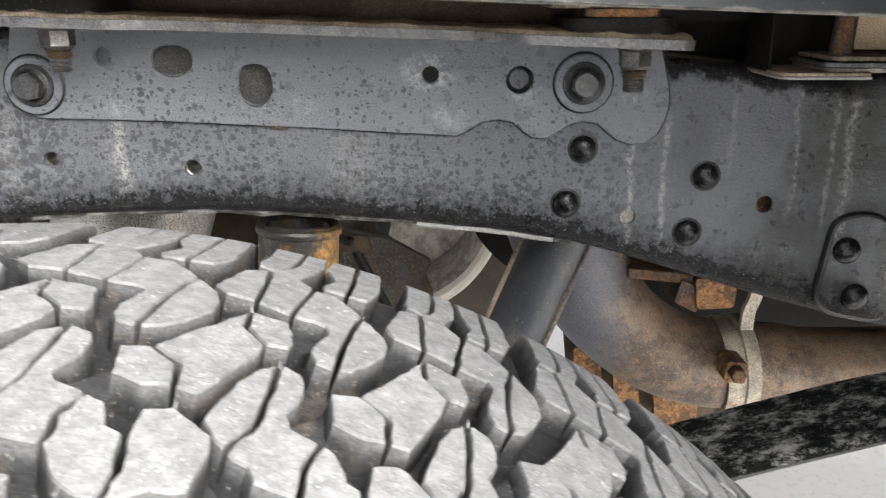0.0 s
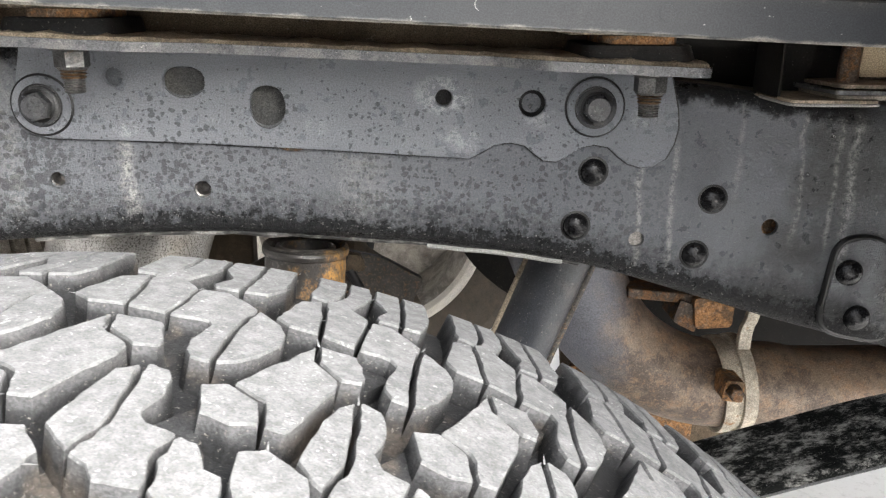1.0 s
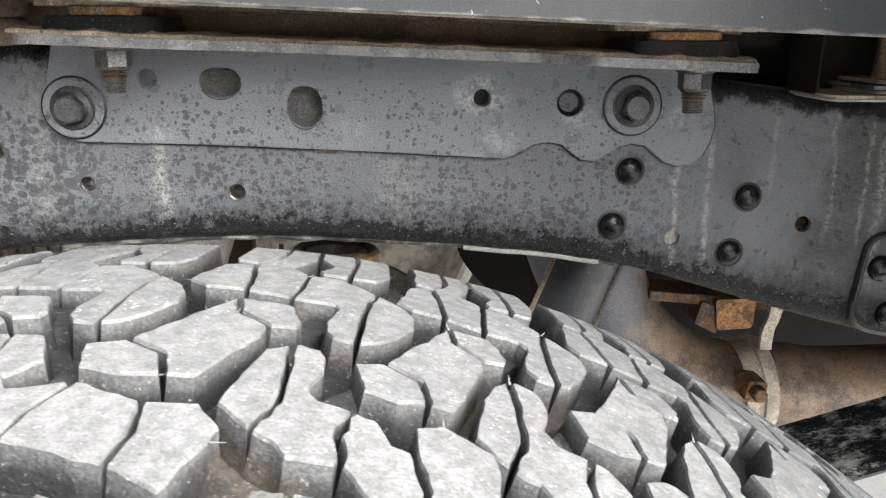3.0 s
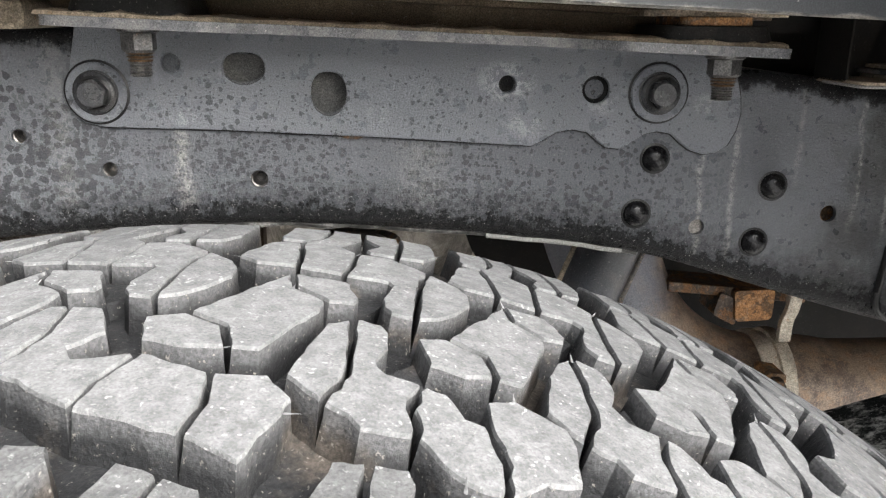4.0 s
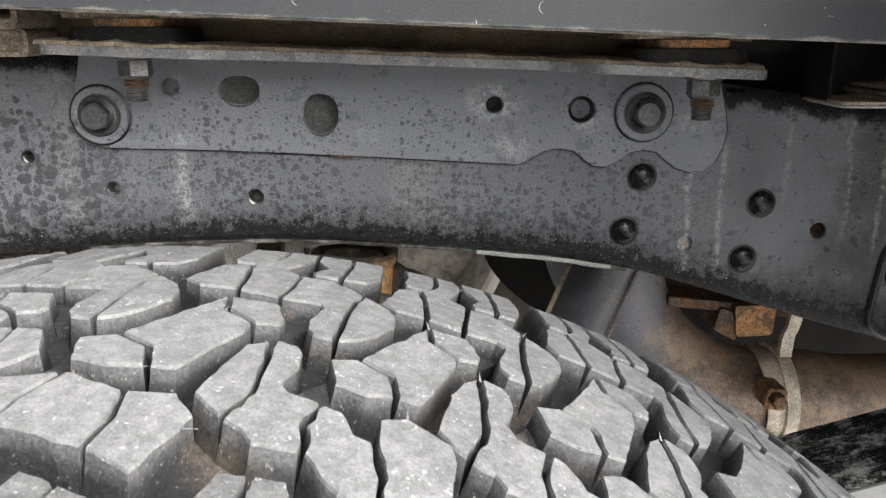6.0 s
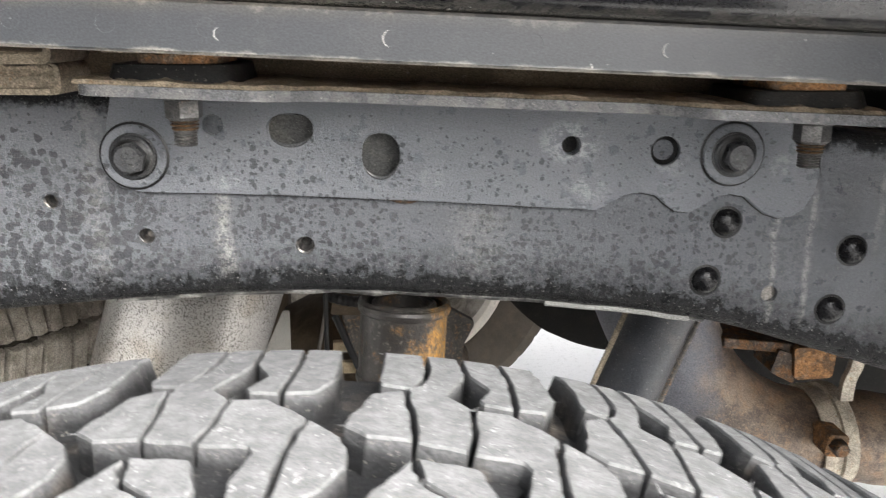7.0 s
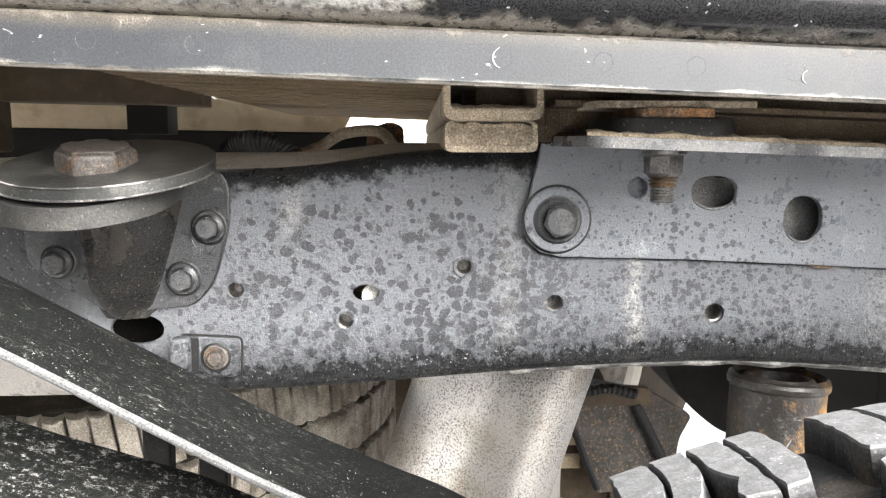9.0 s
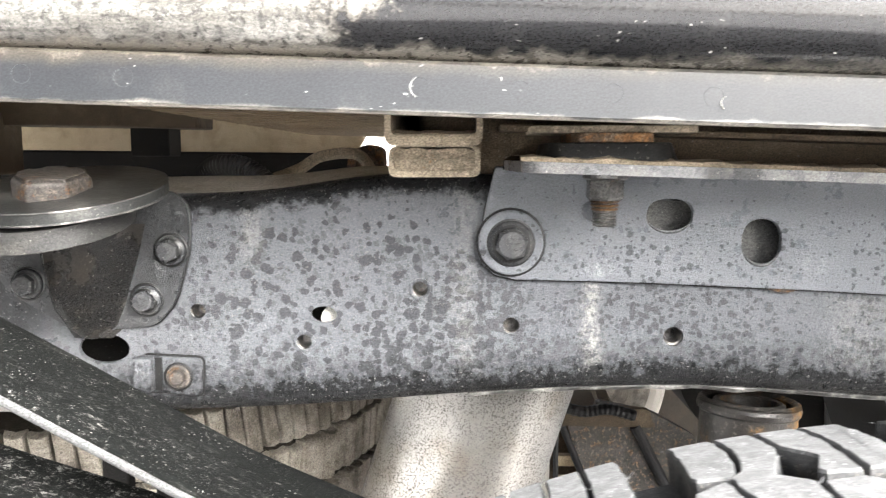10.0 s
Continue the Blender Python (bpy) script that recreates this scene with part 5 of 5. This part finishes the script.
strap = bend([(0.303, 0, 0.616), (0.303, 0, 0.625), (0.304, 0, 0.638), (0.309, 0, 0.655), (0.312, 0, 0.70)], 6)
part("hanger", plate([(p.x - 0.007, p.z) for p in strap] + [(p.x + 0.006, p.z) for p in strap[::-1]], [], 0.735, 0.742), CLAMP, exhaust, "pale bent hanger strap", bevel=0.001)
part("hanger_block", plate(rounded([(0.254, 0.634), (0.291, 0.636), (0.292, 0.668), (0.250, 0.667)], 0.005), [], 0.745, 0.80), ORANGE, exhaust, "orange rusted hanger block", bevel=0.003)
part("hanger_lug", plate(rounded([(0.232, 0.640), (0.256, 0.628), (0.258, 0.655), (0.238, 0.664)], 0.004), [], 0.750, 0.79), RUST, exhaust, "rusty hanger lug", bevel=0.002)
part("hanger_rail", box(0.185, 0.330, 0.755, 0.80, 0.682, 0.693, rake=0.10), RUST, exhaust, "rust stained flat bar", bevel=0.002)

part("shield_plate", plate(rounded([(0.150, 0.548), (0.176, 0.545), (0.21, 0.53), (0.30, 0.50), (0.30, 0.44), (0.236, 0.445), (0.178, 0.492), (0.152, 0.520)], 0.006), [rounded([(0.182, 0.532), (0.196, 0.527), (0.200, 0.488), (0.186, 0.498)], 0.003), rounded([(0.226, 0.515), (0.244, 0.510), (0.250, 0.456), (0.232, 0.464)], 0.003)], 0.842, 0.852), ORANGE, exhaust, "orange rusted shield plate with slots", bevel=0.002)
part("shield_back", plate(rounded([(0.142, 0.560), (0.20, 0.545), (0.36, 0.50), (0.36, 0.40), (0.20, 0.41), (0.150, 0.49)], 0.006), [], 0.875, 0.880), UNDER, exhaust, bevel=0.001)

silencer = thing("silencer", (-0.34, 0.77, 0.66), "speckled pale aluminised steel silencer can, tilted", "silencer")
axis_a, axis_b = Vector((-0.280, 0.768, 0.80)), Vector((-0.445, 0.755, 0.30))
turn_m = Matrix.Translation(axis_a) @ (axis_b - axis_a).to_track_quat("Z", "Y").to_matrix().to_4x4()
long = (axis_b - axis_a).length
part("can", lathe([(0, 0), (0.070, 0), (0.074, 0.004), (0.074, long - 0.004), (0.070, long), (0, long)], turn_m, 48), SILVER, silencer)
part("side_plate", plate(rounded([(-0.243, 0.672), (-0.236, 0.672), (-0.238, 0.48), (-0.330, 0.48), (-0.290, 0.565)], 0.003), [], 0.850, 0.853), PALE, silencer, "pale clean side plate", bevel=0.0005)
part("end_ring", lathe([(0.0742, 0.012), (0.0758, 0.014), (0.0758, 0.022), (0.0742, 0.024)], turn_m, 48, closed=True), SILVER, silencer)

# ---- rear outrigger on the rail ----
out = thing("outrigger_mount", (-0.56, 0.57, 0.87), "black pressed steel body mount outrigger bolted to the rail", "bracket")
flap = rounded([(-0.626, 0.905), (-0.507, 0.907), (-0.499, 0.895), (-0.500, 0.868), (-0.510, 0.834), (-0.523, 0.819), (-0.552, 0.817), (-0.5674, 0.8085), (-0.590, 0.824), (-0.6185, 0.841), (-0.6245, 0.850)], 0.007, 4)
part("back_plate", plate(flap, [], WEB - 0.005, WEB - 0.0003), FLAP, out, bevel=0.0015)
bm = bmesh.new()
rings = []
for z, xa, xb, y in ((0.886, -0.5785, -0.531, 0.538), (0.866, -0.579, -0.536, 0.544), (0.850, -0.580, -0.541, 0.551), (0.834, -0.5805, -0.546, 0.561), (0.820, -0.577, -0.552, 0.573), (0.811, -0.571, -0.562, 0.583)):
    wide, deep = xb - xa, 0.5855 - y
    ring = [(xa - 0.006, 0.5856), (xa - 0.002, 0.5846), (xa + 0.03 * wide, 0.5855 - 0.15 * deep), (xa + 0.06 * wide, 0.5855 - 0.7 * deep), (xa + 0.10 * wide, y + 0.04 * deep), (xa + 0.17 * wide, y - 0.04 * deep), (xa + 0.28 * wide, y), (xa + 0.45 * wide, y + 0.22 * deep), (xa + 0.65 * wide, y + 0.50 * deep), (xa + 0.82 * wide, y + 0.72 * deep), (xb - 0.02 * wide, y + 0.90 * deep), (xb + 0.004, 0.5850), (xb + 0.010, 0.5857)]
    rings.append([bm.verts.new((x, yy, z)) for x, yy in ring])
for a, b in zip(rings, rings[1:]):
    for i in range(len(a) - 1):
        bm.faces.new((a[i], a[i + 1], b[i + 1], b[i]))
part("nose", bm, NOSE, out)
# black bead draws the dirt and shade at the flap's edge
rim_line = [Vector((x, WEB - 0.0008, z)) for x, z in flap if x > -0.58 and z < 0.902]
part("joint_shade_bead", tube(rim_line, 0.0011, 8), LINE_BLACK, out)
def leaning(x, y, z):
    """Height on the mount's plates, which lean down towards the outside."""
    return z + (y - 0.528) * 0.26 + (x + 0.55) * 0.03


for name, z0, z1, cx, half, front, mat, label in (("top_plate", 0.9112, 0.9042, -0.550, 0.058, 0.482, DISH, "worn black plate with a bright rubbed rim"), ("rubber_ring", 0.9008, 0.8890, -0.560, 0.048, 0.484, PAD_GREY, "cracked grey rubber")):
    loop = [(cx - half * math.cos(a), 0.528 - (0.528 - front) * math.sin(a)) for a in np.linspace(0, 2 * math.pi, 48, endpoint=False)]
    bm = plate(loop, [], z0, z1, True)
    for v in bm.verts:
        v.co.z = leaning(v.co.x, v.co.y, v.co.z)
    part(name, bm, mat, out, label, bevel=0.0016)
front = [(-0.550 - 0.058 * math.cos(a), 0.528 - 0.046 * math.sin(a)) for a in np.linspace(0.10, math.pi - 0.05, 34)]
for level, r in ((0.9046, 0.0006), (0.9109, 0.0005)):
    part("rubbed_edge", tube([(x, y - 0.0003, leaning(x, y, level)) for x, y in front], r, 6), LIP, out, "bright rubbed rim")
bm = hexagon(0.037, 0.0150, Matrix.Translation((-0.553, 0.522, 0.9050)) @ Matrix.Rotation(0.20, 4, "X") @ Matrix.Rotation(0.04, 4, "Y"), turn=0.30)
part("nut", bm, NUT_RUST, out, "rusty hexagon nut", bevel=0.002)
for x, z in ((-0.511, 0.869), (-0.528, 0.8365), (-0.605, 0.847)):
    bolt(out, x, WEB - 0.005, z, 0.0125, 0, 0.0028, 0.4)
    # black ring draws the shade round the bolt flange
    part("joint_shade_ring", lathe([(0.0114, 0.0), (0.0114, 0.0004), (0.0104, 0.0007), (0.0100, 0.0)], outward(x, WEB - 0.005, z), 28), LINE_BLACK, out)

letter = bpy.data.curves.new("stamp", "FONT")
letter.body, letter.size, letter.extrude = "R", 0.015, 0.0
letter.fill_mode, letter.bevel_depth = "NONE", 0.00035
stamp = new("stamp", letter)
stamp.parent = out
stamp.matrix_parent_inverse = out.matrix_basis.inverted()
stamp.matrix_basis = Matrix.Translation((-0.5135, WEB - 0.0052, 0.8605)) @ FACE_OUT @ Matrix.Rotation(radians(172), 4, "Z")
letter.materials.append(EDGE)

# ---- forward hanger beside the rail ----
hang = thing("body_hanger", (0.24, 0.55, 0.9), "dark bent steel hanger with a rusted lip under the sill", "bracket")
part("upright", box(0.2160, 0.2185, 0.545, 0.588, 0.886, 0.940), DARK, hang, "thin dark upright sheet", bevel=0.001)
part("back_sheet", plate(rounded([(0.2187, 0.888), (0.250, 0.888), (0.264, 0.945), (0.2187, 0.945)], 0.003), [], 0.583, 0.587), DARK, hang, bevel=0.001)
part("lip", plate(rounded([(0.216, 0.590), (0.216, 0.522), (0.277, 0.522), (0.277, 0.590)], 0.010), [], 0.8885, 0.8850, True), MUDDY, hang, "mud crusted rounded lower lip", bevel=0.001)
part("lip_edge", tube([(x, y, 0.8853) for x, y in rounded([(0.216, 0.580), (0.216, 0.522), (0.277, 0.522), (0.277, 0.580)], 0.010)][4:-4], 0.0011, 8), SCUFF, hang, "pale rubbed edge")
for z0, x0, y0, mat in ((0.8895, 0.247, 0.530, CLAMP), (0.8930, 0.243, 0.527, EDGE), (0.8965, 0.250, 0.533, MUDDY)):
    part("packing_plate", plate(rounded([(x0, 0.585), (x0 + 0.004, y0), (0.40, y0 + 0.004), (0.40, 0.585)], 0.006), [], z0 + 0.0028, z0, True, 0.006), mat, hang, bevel=0.0008)
part("bolt", tube([(0.266, 0.552, 0.895), (0.266, 0.552, 0.935)], [0.0075, 0.0055], 16), RUST, hang, "rusty bolt")
part("pad", plate(rounded([(0.278, 0.9005), (0.40, 0.9005), (0.40, 0.935), (0.280, 0.935)], 0.003), [], 0.560, 0.585), TAN, hang, "muddy packing block", bevel=0.001)

# ---- far side: rail, beams, wheel, tank ----
far_rail = thing("chassis_rail", (0, 1.4, 0.8), "dark far chassis rail in shadow", "chassis rail")
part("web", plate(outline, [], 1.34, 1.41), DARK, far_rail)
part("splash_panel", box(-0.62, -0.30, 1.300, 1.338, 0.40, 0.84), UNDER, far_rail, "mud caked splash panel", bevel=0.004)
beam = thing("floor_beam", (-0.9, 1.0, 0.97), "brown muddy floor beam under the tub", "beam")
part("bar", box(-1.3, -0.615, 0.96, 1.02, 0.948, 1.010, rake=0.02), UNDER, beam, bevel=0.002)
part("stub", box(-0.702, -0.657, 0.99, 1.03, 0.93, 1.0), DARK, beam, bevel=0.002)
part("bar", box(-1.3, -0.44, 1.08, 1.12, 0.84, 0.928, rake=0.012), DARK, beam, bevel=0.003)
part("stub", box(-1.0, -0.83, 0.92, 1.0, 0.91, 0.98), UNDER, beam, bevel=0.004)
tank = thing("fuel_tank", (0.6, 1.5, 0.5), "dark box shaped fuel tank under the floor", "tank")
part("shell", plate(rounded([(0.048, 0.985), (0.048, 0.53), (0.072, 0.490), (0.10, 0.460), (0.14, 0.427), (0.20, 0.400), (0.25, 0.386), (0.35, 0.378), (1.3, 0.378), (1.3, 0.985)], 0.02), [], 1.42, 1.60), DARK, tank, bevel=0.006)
part("side_panel", plate(rounded([(0.289, 0.69), (0.56, 0.69), (0.56, 0.425), (0.295, 0.425)], 0.014), [], 1.411, 1.42), HOLE_BACK, tank, "grey green plastic side panel", bevel=0.003)

part("sump", plate(rounded([(0.185, 0.70), (0.185, 0.60), (0.215, 0.52), (0.26, 0.40), (0.30, 0.36), (0.95, 0.36), (0.95, 0.70)], 0.02), [], 1.02, 1.20), DARK, tank, "dark forward chamber of the tank", bevel=0.006)

far_wheel = thing("wheel", (-0.147, 2.048, 0.436), "far road wheel, pale rim with a brown dusty tyre", "wheel", "wheels")
wall = [(0.290, -0.130), (0.300, -0.142), (0.345, -0.152), (0.400, -0.150), (0.424, -0.138)]
profile = wall + [(crown(v) + 0.019 - DEEP, v) for v in np.linspace(-0.124, 0.124, 27)] + [(r, -y) for r, y in wall[::-1]]
far_tyre = part("tyre", lathe(profile, AXLE_Y, 96), FAR_TYRE, None)
far_tyre.parent = far_wheel
o = part("rim", lathe([(0.290, -0.120), (0.278, -0.120), (0.262, -0.10), (0.250, -0.06), (0.245, 0.06), (0.10, 0.07), (0, 0.07)], AXLE_Y, 64), RIM, None, "grimy silver rim barrel")
o.parent = far_wheel
o = part("rim_lip", lathe([(0.288, -0.118), (0.297, -0.132), (0.298, -0.146), (0.290, -0.151), (0.278, -0.147), (0.270, -0.128), (0.274, -0.112)], AXLE_Y, 64, closed=True), LIP_SILVER, None, "pale rim lip")
o.parent = far_wheel

spare = thing("spare_wheel", (-0.80, 1.06, 0.60), "mud covered spare wheel slung flat under the tub", "wheel", "wheels")
# carcass much darker than its blocks, so the gaps hold painted shade
SPARE_BASE = paint("spare_groove", (0.012, 0.011, 0.009), (0.040, 0.035, 0.028), 0.9, 0.4, (0.09, 0.075, 0.055), 0.2, 0.1)
o = part("tyre", lathe([(0.22, -0.10), (0.28, -0.125), (0.34, -0.122), (0.372, -0.108), (0.380, -0.06), (0.381, 0.0), (0.380, 0.06), (0.372, 0.108), (0.34, 0.122), (0.28, 0.125), (0.22, 0.10)], Matrix(), 96, closed=True), SPARE_BASE, None)
spare_tyre = o
o.parent = spare

# ---- hose and fittings above the rail ----
hose = thing("wiring_hose", (-0.5, 0.75, 0.93), "black ribbed conduit beside a rusty brown pipe", "cable")
pts = bend([(-0.524, 0.70, 0.914), (-0.515, 0.692, 0.920), (-0.504, 0.686, 0.9225), (-0.490, 0.682, 0.921), (-0.478, 0.678, 0.915), (-0.466, 0.672, 0.906)], 9)
part("conduit", tube(pts, [0.0075 + 0.0011 * (k % 2) for k in range(len(pts))], 14), CABLE, hose)
part("cable", tube(bend([(-0.49, 0.70, 0.905), (-0.476, 0.73, 0.911), (-0.459, 0.75, 0.919), (-0.444, 0.75, 0.928), (-0.424, 0.75, 0.9315), (-0.409, 0.75, 0.929), (-0.398, 0.75, 0.915)], 8), 0.0048, 12), MUDDY, hose, "muddy brown pipe")
lug = thing("rusty_lug", (-0.40, 0.80, 0.93), "rusty bolt lug standing on the chassis rail", "lug")
part("block", plate(rounded([(-0.428, 0.88), (-0.391, 0.88), (-0.393, 0.936), (-0.405, 0.940), (-0.424, 0.933)], 0.005), [], 0.785, 0.815), RUST, lug, bevel=0.002)
part("eye", lathe([(0.012, 0), (0.012, 0.003), (0.008, 0.004), (0.006, 0.002), (0, 0.002)], outward(-0.4095, 0.785, 0.920), 20), RUST, lug)

# ---- tread blocks ----
INNER_T = [[(64.7 - (u - 16) * 1.08, -31 - v) for u, v in piece] for piece in LUG_T]
LUGS = (LUG_A, LUG_B, LUG_S, LUG_T, LUG_C, turned(LUG_S), INNER_T, TIE_A, TIE_C)
ROUND_LENGTH = 2 * math.pi * R
ahead, behind = [0.0, 68.5, 127.0, 183.0, 238.5], [-68.0, -135.0, -197.0, -252.0, -314.0]
steps = [62, 69, 55, 62, 69, 62, 55]
for k in range(40):
    if ahead[-1] - behind[-1] < ROUND_LENGTH * 1000 - 130:
        ahead.append(ahead[-1] + steps[k % 7])
rest = ROUND_LENGTH * 1000 - (ahead[-1] - behind[-1])
start = behind[::-1] + ahead
lengths = [b - a for a, b in zip(start, start[1:])] + [rest]
meshes = {}
for i, (u, length) in enumerate(zip(start, lengths)):
    size = min((56, 59, 63, 69), key=lambda s: abs(s - length))
    for j, shape in enumerate(LUGS):
        if (size, j) not in meshes:
            shape = LUG_A_SHORT if shape is LUG_A and size < 63 else shape
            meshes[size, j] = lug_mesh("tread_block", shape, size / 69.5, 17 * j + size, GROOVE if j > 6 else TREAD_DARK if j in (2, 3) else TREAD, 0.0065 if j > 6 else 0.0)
        ob = new("tie_bar" if j > 6 else "tread_block", meshes[size, j])
        ob.parent = tyre
        ob.matrix_basis = Matrix.Rotation(u / 1000 / R, 4, "Y")
for i, u in enumerate(np.arange(20, 1300, 66.0)):
    for j in (0, 1, 2, 3, 4, 5, 6):
        ob = new("tread_block", meshes[69, j])
        ob.parent = far_tyre
        ob.matrix_basis = Matrix.Rotation(u / 1000 / R, 4, "Y") @ Matrix.Diagonal((1.044, 1.0, 1.044, 1.0))


def spare_block(wide, tall, slant):
    """One slab of the spare's tread on a drum of radius 0.391, centred on angle zero."""
    bm = bmesh.new()
    rows = []
    for grow, r in ((0.0012, 0.378), (0.0, 0.3895), (-0.0012, 0.3915)):
        row = []
        for a, b in ((-1, -1), (0, -1.08), (1, -1), (1, 1), (0, 0.92), (-1, 1)):
            u, z = a * (wide / 2 + grow) + slant * b, b * (tall / 2 + grow)
            row.append(bm.verts.new((r * math.cos(u / r), r * math.sin(u / r), z)))
        rows.append(row)
    for a, b in zip(rows, rows[1:]):
        for k in range(6):
            bm.faces.new((a[k], a[(k + 1) % 6], b[(k + 1) % 6], b[k]))
    bm.faces.new(rows[-1])
    me = bpy.data.meshes.new("tread_block")
    bm.to_mesh(me)
    bm.free()
    me.materials.append(DUSTY)
    return me


for row, (z, tall, slant, off) in enumerate(((-0.082, 0.050, 0.003, 0.0), (-0.028, 0.046, -0.004, 0.4), (0.026, 0.046, 0.004, 0.1), (0.081, 0.050, -0.003, 0.6))):
    shape = spare_block(0.0152, tall, slant)
    for k in range(50):
        ob = new("tread_block", shape)
        ob.parent = spare_tyre
        tilt = Matrix.Rotation(0.10 * noise.noise((k * 1.7, row * 3.1, 2)), 4, "X")
        size = 1.0 + 0.006 * noise.noise((k * 2.3, row * 5.7, 9))
        ob.matrix_basis = Matrix.Translation((0, 0, z + 0.003 * noise.noise((k * 0.9, row * 2.2, 5)))) @ Matrix.Rotation(radians(-105) + (k + off + 0.12 * noise.noise((k * 3.1, row * 1.3, 4))) * 0.0178 / 0.391, 4, "Z") @ tilt @ Matrix.Diagonal((size, size, 1.0, 1.0))
